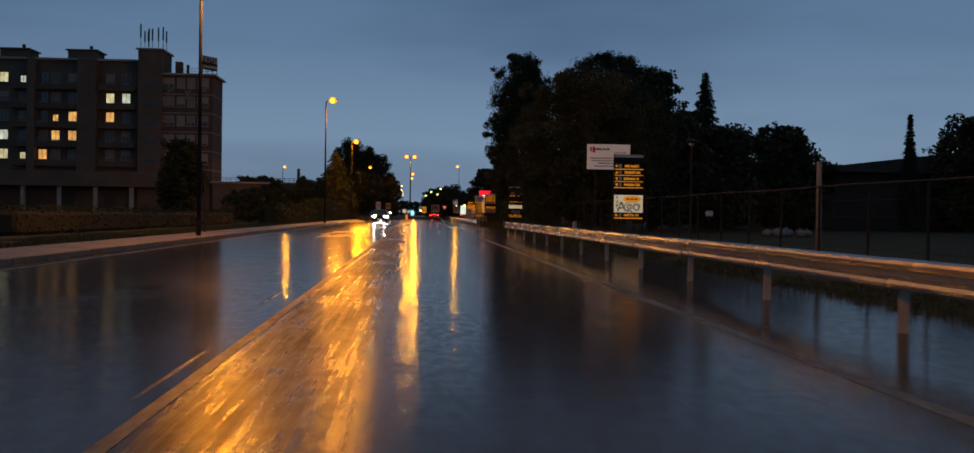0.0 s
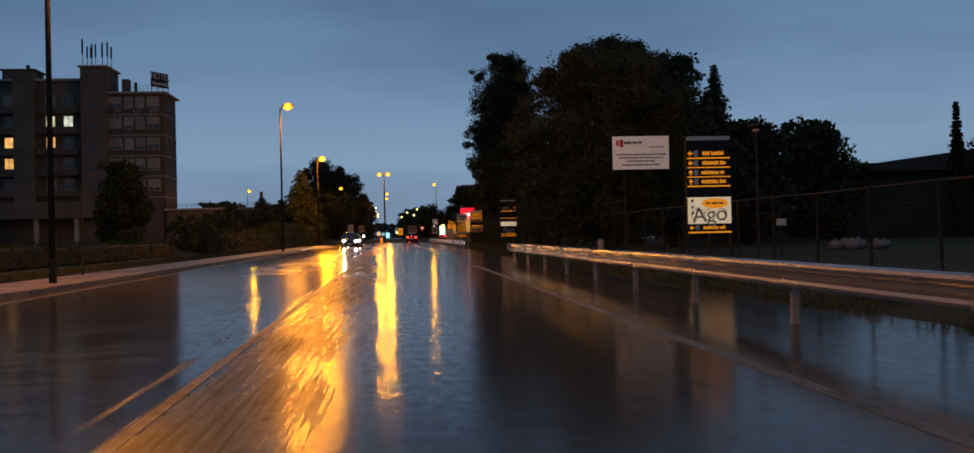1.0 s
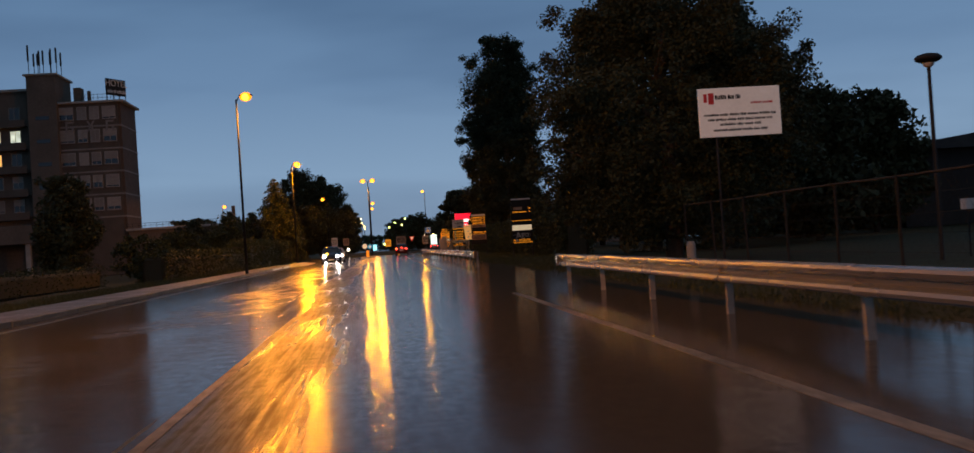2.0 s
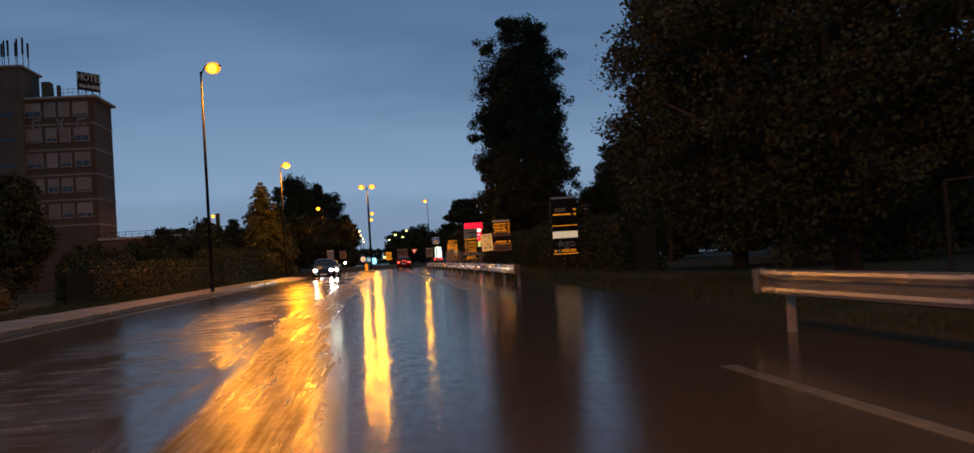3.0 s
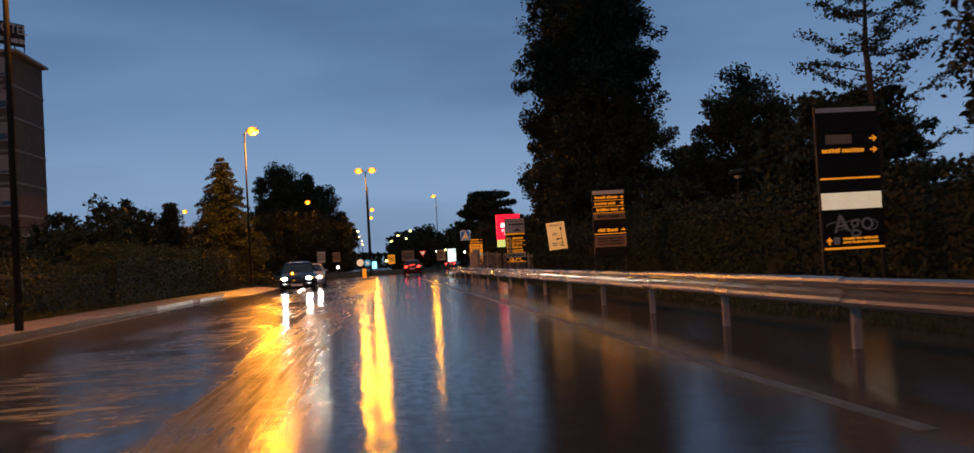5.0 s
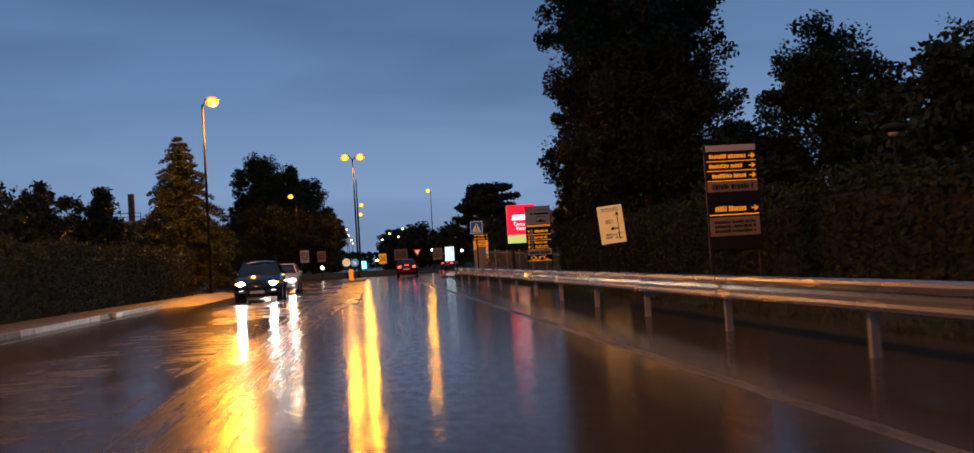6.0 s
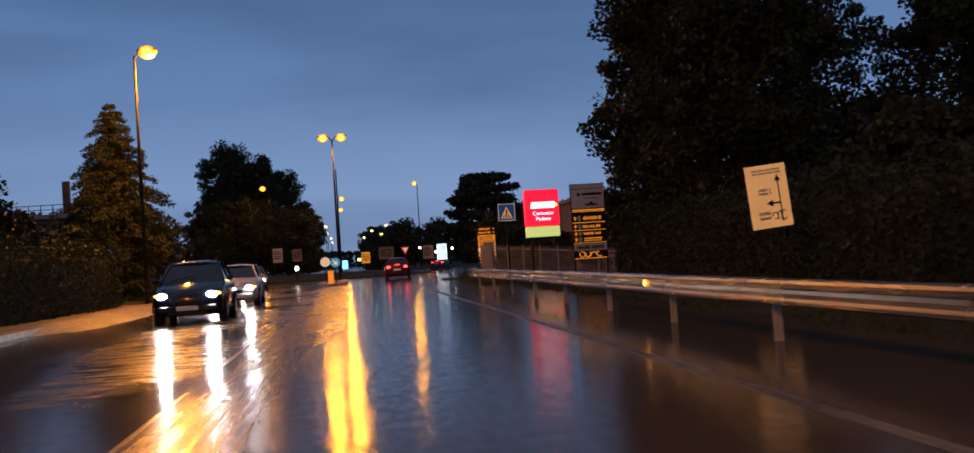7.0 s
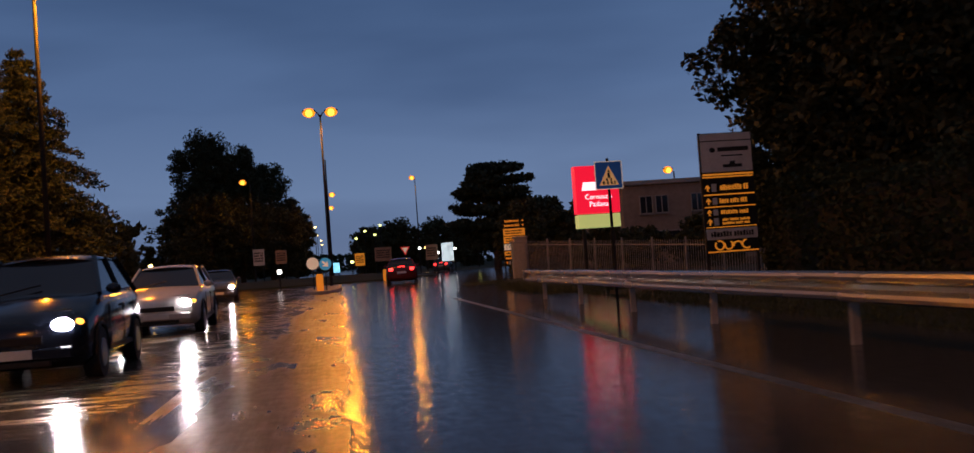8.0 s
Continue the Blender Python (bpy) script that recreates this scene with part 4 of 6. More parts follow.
# gate and railing beyond the second barrier
RAILING = mat("dull_zinc_railing", (0.30, 0.28, 0.26), (0.20, 0.19, 0.175), 3.0, 0.5, 0.7, metal=0.2)
rail2 = thing("railing_fence", pose(8.75, 157.0, 0.0, -2.2, 0, -165.8), "grey steel railing fence of upright bars beside the gate pier", "fence")
PALE = Geo().box(-0.009, 0.009, -0.009, 0.009, 0.12, 1.82).mesh("bar", RAILING)
RPOST = Geo().box(-0.03, 0.03, -0.03, 0.03, -0.2, 1.92, 0.006).mesh("fence_post", RAILING)
for i in range(121):
    part("fence_post" if i % 15 == 0 else "bar", RPOST if i % 15 == 0 else PALE, None, rail2).matrix_local = pose(0, i * 0.15, 0)
for z in (0.2, 1.62):
    part("rail", Geo().box(-0.02, 0.02, 0, 18.0, z, z + 0.04), RAILING, rail2)
pier = thing("gate_pier", pose(8.3, 156.8, 0.0), "square weathered concrete gate pier", "gate pier")
part("shaft", Geo().box(-0.28, 0.28, -0.28, 0.28, -0.2, 1.75, 0.02), CONCRETE, pier)
part("cap", Geo().box(-0.33, 0.33, -0.33, 0.33, 1.75, 1.84, 0.015), CONCRETE, pier)
copy_thing(pier, pose(8.75, 158.6, 0.25))

# ---- plants ----
def limbs(g, r, h, spread, n, base=0.25, thick=0.05):
    for i in range(n):
        z0 = h * (base + (0.85 - base) * i / n)
        a = i * 2.4 + r.uniform(-0.4, 0.4)
        L = spread * r.uniform(0.55, 0.95) * (1.1 - 0.6 * (z0 / h))
        p1 = (math.cos(a) * L * 0.5, math.sin(a) * L * 0.5, z0 + L * 0.35)
        p2 = (math.cos(a + 0.2) * L, math.sin(a + 0.2) * L, z0 + L * r.uniform(0.5, 0.9))
        g.tube([(0, 0, z0 - 0.3), p1, p2], [thick * 1.3, thick, thick * 0.3], 5)
    return g


def ball_points(q, n):
    d = q.normal(size=(n, 3))
    d /= np.linalg.norm(d, axis=1)[:, None] + 1e-9
    return d * (q.random(n) ** 0.45)[:, None]


def tree(name, label, x, y, h, profile, clumps, per, leaf, clump_r, material, seed, trunk_r=0.22, z0=-0.05, bare=0.12, lump=0.35, category="tree", core=0):
    """profile: crown radius at steps from the crown's foot to its top."""
    q = np.random.default_rng(seed)
    r = random.Random(seed)
    t = thing(name, pose(x, y, z0), label, category, "trees")
    leaf, per, clumps = leaf * 0.95, int(per * 2.1), int(clumps * 1.3)
    zb = h * bare
    zs = np.linspace(0, 1, len(profile))
    u = q.random(clumps * 3)
    keep = q.random(clumps * 3) < np.interp(u, zs, profile) / max(profile)
    u = u[keep][:clumps]
    ang = q.random(len(u)) * 2 * math.pi
    lobes = np.array([noise.noise((math.cos(a) * 1.6 + seed, math.sin(a) * 1.6, v * h * 0.33)) for a, v in zip(ang, u)])
    edge = np.interp(u, zs, profile) * (1 + lump * lobes * 1.4)
    # under half of the clumps fill the inside, the rest ride on boughs that break the outline
    n_in = int(len(u) * 0.45)
    rad = edge * (0.25 + 0.55 * np.sqrt(q.random(len(u))))
    cen = np.stack([np.cos(ang) * rad, np.sin(ang) * rad, zb + u * (h - zb)], 1)
    rr = clump_r * (0.6 + 0.5 * q.random(len(u)))
    n_b = max(8, (len(u) - n_in) // 8)
    pick = q.integers(0, len(u), n_b)
    reach = np.minimum(edge[pick], 1.12 * np.interp(u[pick], zs, profile)) * (0.76 + 0.22 * q.random(n_b))
    own = q.integers(0, n_b, len(u) - n_in)
    along = 0.30 + 0.70 * np.sqrt(q.random(len(own)))
    ro, ao, zo = reach[own] * along, ang[pick][own], cen[pick][own][:, 2]
    out = np.stack([np.cos(ao) * ro, np.sin(ao) * ro, zo + (along - 0.75) * clump_r * 2.2], 1)
    cen[n_in:] = out + q.normal(size=out.shape) * clump_r * 0.42
    cen[:, 2] = np.minimum(cen[:, 2], h - 0.3 * clump_r)
    rr[n_in:] = clump_r * (0.30 + 0.38 * q.random(len(own)))
    pts = np.repeat(cen, per, 0) + ball_points(q, len(u) * per) * np.repeat(rr, per)[:, None] * np.array([1.15, 1.15, 0.95])
    pts[:, 2] = np.maximum(pts[:, 2], zb * 0.6)
    size = leaf * (0.6 + 0.8 * q.random(len(pts)))
    if core:
        u2 = q.random(core)
        a2 = q.random(core) * 2 * math.pi
        r2 = np.interp(u2, zs, profile) * 0.50 * np.sqrt(q.random(core))
        pts = np.concatenate([pts, np.stack([np.cos(a2) * r2, np.sin(a2) * r2, zb + u2 * (h - zb) * 0.94], 1)])
        size = np.concatenate([size, np.full(core, leaf * 1.9)])
    part("crown", cards("crown", pts, size, material, 0.15, q), None, t)
    tg = Geo().tube([(0, 0, -0.3), (0.05, 0.02, h * 0.3), (-0.05, 0.05, h * 0.6), (0, 0, h * 0.88)], [trunk_r * 1.25, trunk_r, trunk_r * 0.6, trunk_r * 0.15], 9)
    limbs(tg, r, h * 0.9, max(profile) * 0.95, 11, max(0.16, bare), trunk_r * 0.28)
    part("trunk", tg, BARK, t, smooth=True)
    return t


def open_tree(x, y, h, r, seed, label):
    """A thin crown: long rising boughs with side twigs, each twig carrying a flat spray of leaves."""
    q = np.random.default_rng(seed)
    t = thing("tree", pose(x, y, -0.05), label, "tree", "trees")
    g = Geo().tube([(0, 0, -0.3), (0.1, 0.05, h * 0.35), (-0.1, 0.1, h * 0.7), (0.05, 0, h * 0.97)], [0.24, 0.19, 0.11, 0.02], 9)
    pts = []
    for i in range(34):
        f = 0.16 + 0.78 * i / 33
        a = i * 2.4 + q.uniform(-0.5, 0.5)
        long = r * q.uniform(0.65, 1.15) * (1.08 - 0.62 * f)
        rise = q.uniform(0.25, 0.55)
        ca, sa = math.cos(a), math.sin(a)
        ends = [np.array((ca * long * k, sa * long * k, h * f + long * rise * k ** 1.3 + 0.15 * math.sin(3 * k + i))) for k in (0.0, 0.4, 0.75, 1.0)]
        g.tube([tuple(e) for e in ends], [0.07 * (1.15 - f), 0.05 * (1.15 - f), 0.025, 0.008], 5)
        for k in np.linspace(0.3, 1.0, 9):
            at = np.array([np.interp(k, (0.0, 0.4, 0.75, 1.0), [e[c] for e in ends]) for c in range(3)])
            b = a + q.choice((-1, 1)) * q.uniform(0.5, 1.2)
            tip = at + np.array((math.cos(b), math.sin(b), q.uniform(0.05, 0.5))) * q.uniform(0.35, 0.95)
            g.tube([tuple(at), tuple((at + tip) / 2 + np.array((0, 0, 0.05))), tuple(tip)], [0.016, 0.012, 0.005], 4)
            n = int(q.integers(10, 60))
            w = 0.25 + 0.75 * q.random(n)[:, None]
            pts.append(at + (tip - at) * w + q.normal(size=(n, 3)) * np.array((0.17, 0.17, 0.07)))
    pts = np.concatenate(pts)
    part("crown", cards("crown", pts, 0.075 * (0.6 + 0.8 * q.random(len(pts))), LEAF, 0.15, q), None, t)
    part("trunk", g, BARK, t, smooth=True)
    return t


ROUND = [0.45, 0.82, 0.98, 1.0, 0.95, 0.85, 0.65, 0.3]
OVAL = [0.5, 0.8, 0.92, 1.0, 0.98, 0.9, 0.78, 0.6, 0.36, 0.1]
PILLAR = [0.55, 0.85, 1.0, 1.0, 0.96, 0.94, 0.92, 0.9, 0.84, 0.66, 0.34]
COLUMN = [0.55, 0.85, 0.97, 1.0, 0.98, 0.93, 0.86, 0.78, 0.66, 0.5, 0.22]


def prof(shape, r):
    return [v * r for v in shape]


# west side
tree("tree", "dark round-crowned tree in front of the tall block", -27.4, 122.4, 9.4, prof(ROUND, 3.0), 300, 30, 0.17, 0.7, LEAF, 11, 0.2, bare=0.08, core=1100)
tree("tree", "broad columnar avenue tree, dark against the sky", -13.9, 226.0, 17.2, prof(COLUMN, 5.3), 560, 44, 0.16, 0.9, LEAF, 12, 0.3, bare=0.08, core=900)
tree("tree", "broad columnar avenue tree behind its neighbour", -8.2, 240.0, 14.6, prof(COLUMN, 4.7), 440, 40, 0.16, 0.9, LEAF, 13, 0.3, bare=0.08, core=700)
tree("tree", "smaller avenue tree at the end of the row", -6.2, 262.0, 11.2, prof(COLUMN, 3.2), 240, 20, 0.28, 0.9, LEAF, 14, 0.25, bare=0.08, core=500)
tree("tree", "avenue tree further along the row", -17.5, 243.0, 13.0, prof(COLUMN, 4.2), 240, 20, 0.28, 0.9, LEAF, 15, 0.25, bare=0.08, core=500)
for i, (x, y, h, r) in enumerate(((-13.6, 116.0, 3.4, 1.8), (-13.5, 133.5, 5.2, 2.2), (-12.6, 118.0, 5.0, 1.9), (-12.2, 122.5, 4.7, 1.8), (-13.6, 125.0, 4.8, 2.0), (-15.5, 112.0, 3.7, 2.2), (-18.0, 110.0, 3.5, 2.4), (-11.8, 140.5, 3.6, 1.9), (-21.0, 137.0, 4.2, 2.6))):
    tree("shrub", "loose dark-green shrub rising behind the hedge", x, y, h, prof(ROUND, r), 110, 20, 0.11, 0.5, HEDGE, 20 + i, 0.07, bare=0.05, category="shrub", core=160)
for i, (x, y, h, r) in enumerate(((-24, 178, 6.5, 3.0), (-19, 196, 7.0, 3.2), (-30, 205, 8.0, 3.6), (-38, 235, 9.0, 4.5), (-48, 240, 8.5, 4.5), (-22, 252, 9.5, 4.2))):
    tree("tree", "dark round tree in the far distance", x, y, h, prof(ROUND, r), 130, 18, 0.30, 0.9, LEAF, 30 + i, 0.2, bare=0.06, core=300)


def spruce(x, y, h, r, seed, label):
    q = np.random.default_rng(seed)
    t = thing("spruce_tree", pose(x, y, -0.05), label, "tree", "trees")
    pts, sizes, g = [], [], Geo().tube([(0, 0, -0.3), (0, 0, h * 0.5), (0, 0, h * 0.99)], [0.2, 0.12, 0.015], 8)
    z = 0.7
    while z < h - 0.15:
        f = (1 - z / h) ** 0.8
        n = int(6 + 8 * f)
        for k in range(n):
            a = 2 * math.pi * (k + q.random()) / n
            side_fill = 0.86 + 0.22 * noise.noise((math.cos(a) * 1.3, math.sin(a) * 1.3, z * 0.5 + seed))
            L = (r * f + 0.12) * side_fill * (0.55 + 0.55 * q.random())
            sag = (0.14 + 0.10 * q.random()) * L
            rise = 0.10 * L
            m = int(30 + 95 * L)
            s = q.random(m) ** 0.75
            lift = rise * np.sin(s * math.pi * 0.9) - sag * s * s + rise * 1.6 * np.maximum(0, s - 0.82)
            axis = np.stack([math.cos(a) * L * s, math.sin(a) * L * s, z + lift], 1)
            g.tube([(0, 0, z), (math.cos(a) * L * 0.5, math.sin(a) * L * 0.5, z + rise * 0.9 - sag * 0.25), (math.cos(a) * L * 0.96, math.sin(a) * L * 0.96, z - sag * 0.9)], [0.03, 0.02, 0.005], 4, False)
            side = np.array([-math.sin(a), math.cos(a), 0])
            c = axis + side * (q.normal(size=(m, 1)) * 0.20 * L * (1.05 - 0.8 * s)[:, None]) + q.normal(size=(m, 3)) * 0.05
            c[:, 2] -= (0.10 + 0.22 * L / max(r, 0.1)) * q.random(m) ** 1.5
            pts.append(c)
            sizes.append(0.06 + 0.09 * q.random(m))
        z += 0.24 + 0.14 * q.random()
    pts, sizes = np.concatenate(pts), np.concatenate(sizes)
    part("crown", cards("crown", pts, sizes, NEEDLE, 0.3, q, 0.32), None, t)
    part("trunk", g, BARK, t, smooth=True)
    return t


spruce(-11.3, 148.5, 10.2, 5.1, 40, "spruce with drooping boughs lit orange on one side")
tree("tree", "feathery young conifer rising behind the hedge", -13.8, 128.0, 5.6, prof([1.0, 0.95, 0.82, 0.66, 0.48, 0.3, 0.1], 2.6), 210, 26, 0.10, 0.42, NEEDLE, 43, 0.09, bare=0.05, lump=0.7, core=300)
tree("tree", "feathery young conifer rising behind the hedge", -11.9, 131.5, 5.5, prof([1.0, 0.95, 0.82, 0.66, 0.48, 0.3, 0.1], 2.2), 190, 26, 0.10, 0.42, NEEDLE, 44, 0.09, bare=0.05, lump=0.7, core=260)
tree("shrub", "broad loose shrub behind the hedge", -16.8, 127.0, 4.9, prof(ROUND, 2.6), 190, 24, 0.10, 0.5, NEEDLE, 45, 0.08, bare=0.05, lump=0.6, category="shrub", core=240)
spruce(48.0, 95.0, 11.6, 1.5, 41, "slim dark conifer rising over the roofs")


def hedge(label, x0, y0, x1, y1, w, h, seed, n, leaf=HEDGE):
    """A clipped hedge: a leafy skin over a dense inside."""
    q = np.random.default_rng(seed)
    L = math.hypot(x1 - x0, y1 - y0)
    t = thing("hedge", pose(x0, y0, 0, 0, 0, -math.degrees(math.atan2(x1 - x0, y1 - y0))), label, "hedge", "hedges")
    s = q.random((n, 3))
    y = s[:, 0] * L
    top = h * (1 + 0.07 * np.sin(y * 0.9 + seed) + 0.05 * np.sin(y * 2.3 + 1))
    which = q.random(n)
    xx = np.where(which < 0.55, -w / 2 + q.normal(size=n) * 0.09, np.where(which < 0.75, w / 2 + q.normal(size=n) * 0.09, (s[:, 1] - 0.5) * w))
    zz = np.where(which < 0.75, s[:, 2] ** 0.9 * top, top + q.normal(size=n) * 0.09)
    y = np.where(q.random(n) < 0.06, np.where(q.random(n) < 0.5, q.normal(size=n) * 0.07, L + q.normal(size=n) * 0.07), y)
    bulge = np.array([noise.noise((v * 0.8, k * 1.3, seed)) for v, k in zip(y, zz)]) * 0.22
    xx = xx - bulge * np.where(which < 0.55, 1, 0)
    part("foliage", cards("foliage", np.stack([xx, y, np.maximum(zz, 0.05)], 1), 0.035 + 0.045 * q.random(n), leaf, 0.0, q, 0.6), None, t)
    # solid dark box fills the hedge behind its leaf cards
    part("inside", Geo().box(-w / 2 + 0.12, w / 2 - 0.12, 0.1, L - 0.1, 0.0, h * 0.9, 0.15), mat("hedge_core_%d" % seed, (0.018, 0.022, 0.010), (0.03, 0.026, 0.016), 6.0, 0.9, bump=1.0, bump_scale=12), t)
    return t


hedge("clipped hedge beside the footway, its end lit orange", -10.5, 109.0, -9.5, 136.5, 1.5, 2.3, 50, 40000, HEDGE_LAMPLIT)
hedge("lower clipped hedge along the verge", -11.4, 82.0, -10.4, 108.6, 1.4, 1.65, 53, 22000)
hedge("clipped hedge along the verge behind the barrier", 10.9, 80.0, 10.5, 131.5, 1.5, 2.3, 51, 56000)
hedge("low overgrown hedge along the car park", -16.0, 40.0, -15.0, 84.0, 1.2, 1.1, 52, 9000)

# east side
tree("tree", "broad dense tree, black against the dusk sky", 11.2, 63.0, 10.3, prof(ROUND, 5.9), 680, 84, 0.068, 0.8, LEAF, 60, 0.28, bare=0.08, core=2200)
tree("tree", "large dark tree overhanging the side road", 16.4, 84.7, 14.6, prof([0.5, 0.8, 0.93, 1.0, 1.0, 0.98, 0.94, 0.86, 0.7, 0.4], 5.5), 860, 64, 0.085, 0.9, LEAF, 62, 0.3, bare=0.08, core=2400)
tree("tree", "dark dense tree deep in the lot", 19.0, 79.0, 12.5, prof(OVAL, 4.6), 420, 28, 0.17, 0.9, LEAF, 61, 0.25, bare=0.08, core=1400)
open_tree(19.6, 106.5, 12.4, 3.7, 63, "open-crowned tree with feathery branches")
tree("tree", "dark tree behind the hedge", 23.5, 97.0, 13.0, prof(OVAL, 4.6), 360, 26, 0.19, 0.9, LEAF, 64, 0.25, bare=0.08, core=1200)
tree("poplar_tree", "tall columnar poplar, black against the blue dusk", 13.7, 128.6, 21.4, prof(PILLAR, 4.6), 900, 60, 0.105, 0.85, LEAF_POPLAR, 65, 0.34, bare=0.04, lump=0.34, core=1500)
tree("poplar_tree", "second columnar poplar standing close behind its twin", 14.3, 134.2, 20.0, prof(PILLAR, 4.3), 680, 50, 0.115, 0.85, LEAF_POPLAR, 85, 0.3, bare=0.04, lump=0.34, core=900)
tree("tree", "dark bushy young tree close behind the direction board", 11.6, 133.0, 6.8, prof(ROUND, 2.0), 260, 28, 0.12, 0.55, LEAF, 86, 0.12, bare=0.03, core=700)
tree("tree", "round dark tree far behind the poplars", 25.0, 148.0, 9.2, prof(ROUND, 4.6), 260, 24, 0.2, 0.9, LEAF, 87, 0.2, bare=0.06, core=900)
tree("tree", "avenue tree closing the row between two taller ones", -10.9, 229.0, 15.8, prof(COLUMN, 4.4), 420, 40, 0.16, 0.9, LEAF, 88, 0.25, bare=0.08, core=600)
tree("tree", "dark tree beside the poplar", 22.9, 129.0, 12.0, prof(OVAL, 4.5), 480, 46, 0.11, 0.85, LEAF, 66, 0.25, bare=0.06, core=1300)
tree("tree", "dark tree filling the gap behind the hedge", 23.5, 118.0, 8.3, prof(ROUND, 4.8), 380, 26, 0.19, 0.85, LEAF, 67, 0.25, bare=0.06, core=1300)
tree("tree", "dark young tree leaning over the barrier hedge", 15.4, 121.0, 4.7, prof(OVAL, 2.6), 300, 28, 0.13, 0.6, LEAF, 68, 0.16, bare=0.08, core=800)
for i, (x, y, h, r) in enumerate(((10.6, 167.5, 4.3, 1.7), (12.9, 168.5, 3.6, 1.6), (15.2, 166.5, 2.6, 1.4), (17.6, 168.0, 2.3, 1.5), (20.4, 166.0, 2.7, 1.5), (23.0, 168.0, 2.4, 1.4))):
    tree("shrub", "dark unclipped shrub in front of the flat-roofed building", x, y, h, prof(ROUND, r), 110, 18, 0.13, 0.5, LEAF, 110 + i, 0.07, bare=0.04, lump=0.6, category="shrub", core=200)
for i, (x, y, h, r) in enumerate(((29.5, 96, 9.4, 4.2), (36.5, 98, 10.2, 4.2), (33, 104, 10.6, 4.5), (26, 84, 8.6, 3.5), (42, 108, 8.8, 3.8), (58, 103, 12.0, 4.5), (66, 102, 11.6, 4.5))):
    tree("tree", "dark leafy tree at the back of the lot", x, y, h, prof(ROUND, r), 240, 24, 0.22, 0.95, LEAF, 70 + i, 0.2, bare=0.06, core=800)
spruce(32.0, 110.0, 17.4, 4.4, 42, "tall dark conifer with drooping boughs at the back of the lot")


def cedar(x, y, h, r, seed):
    q = np.random.default_rng(seed)
    t = thing("cedar_tree", pose(x, y, -0.05), "spreading cedar with flat tiers of foliage", "tree", "trees")
    g, pts = Geo().tube([(0, 0, -0.3), (0.2, 0, h * 0.5), (0, 0, h * 0.95)], [0.4, 0.28, 0.06], 8), []
    # flat pads of foliage in tiers, with gaps of sky between
    for f, reach, n in ((0.30, 0.80, 9), (0.44, 1.0, 10), (0.58, 0.98, 10), (0.71, 0.86, 9), (0.83, 0.74, 8), (0.93, 0.58, 7), (0.985, 0.34, 4)):
        for k in range(n):
            a = 2 * math.pi * (k + 0.8 * q.random()) / n + f * 9
            d = r * reach * (0.40 + 0.34 * q.random())
            c = np.array([math.cos(a) * d, math.sin(a) * d, h * f + 0.35 * q.normal()])
            g.tube([(0, 0, h * f - 0.9), (c[0] * 0.6, c[1] * 0.6, c[2] - 0.35), tuple(c - [0, 0, 0.12])], [0.09, 0.05, 0.015], 5, False)
            m = 260
            b = ball_points(q, m)
            pts.append(c + b * np.array([r * 0.30, r * 0.30, 0.30]) + np.array([0, 0, 0.12]) * q.normal(size=(m, 1)))
    core = ball_points(q, 900) * np.array([r * 0.4, r * 0.4, h * 0.33]) + np.array([0, 0, h * 0.55])
    pts.append(core)
    pts = np.concatenate(pts)
    part("crown", cards("crown", pts, 0.16 + 0.2 * q.random(len(pts)), NEEDLE, 0.0, q), None, t)
    part("trunk", g, BARK, t, smooth=True)
    return t


cedar(15.3, 209.0, 10.4, 5.2, 80)
for i, (x, y, h, r) in enumerate(((20.5, 214, 7.2, 3.8), (25.5, 208, 6.6, 3.6), (5.5, 300, 8.2, 4.4), (11.5, 304, 9.6, 5.0), (17.5, 300, 9.2, 5.0), (23, 296, 8.4, 4.6), (9.0, 345, 10, 5.5), (31, 262, 9, 5), (40, 255, 8.5, 5), (50, 240, 9, 5), (-12, 330, 9.5, 5), (-24, 335, 9.5, 5))):
    tree("tree", "dark round tree beyond the roundabout", x, y, h, prof(ROUND, r), 150, 18, 0.32, 1.0, LEAF, 90 + i, 0.2, bare=0.05, core=380)


def far_wood(name, cx, cy, radius, a0, a1, n, hmin, hmax, seed, label):
    """A far belt of trees."""
    q = np.random.default_rng(seed)
    a = np.radians(a0 + (a1 - a0) * q.random(n))
    rr = radius * (0.96 + 0.08 * q.random(n))
    top = hmin + (hmax - hmin) * (0.5 + 0.5 * np.array([noise.noise((v * 22, 0, seed)) for v in a]))
    pts = np.stack([cx + rr * np.sin(a), cy + rr * np.cos(a), top * q.random(n) ** 0.7], 1)
    return tagged(new(name, cards(name, pts, 0.7 + 0.9 * q.random(n), LEAF, 0.0, q, 0.8)), label, "woods", kind="stuff")


far_wood("far_woods", 0, 60, 420, -100, -2.5, 14000, 7, 13, 5, "dark belt of far trees on the skyline")
far_wood("far_woods_east", 0, 60, 420, 2, 100, 14000, 7, 13, 6, "dark belt of far trees on the skyline")
far_wood("woods_ahead", 0, 60, 620, -6, 6, 3000, 6, 11, 8, "dark belt of trees at the end of the road")
far_wood("woods_behind", 0, 0, 160, 105, 255, 6000, 6, 12, 7, "dark belt of trees behind the road")


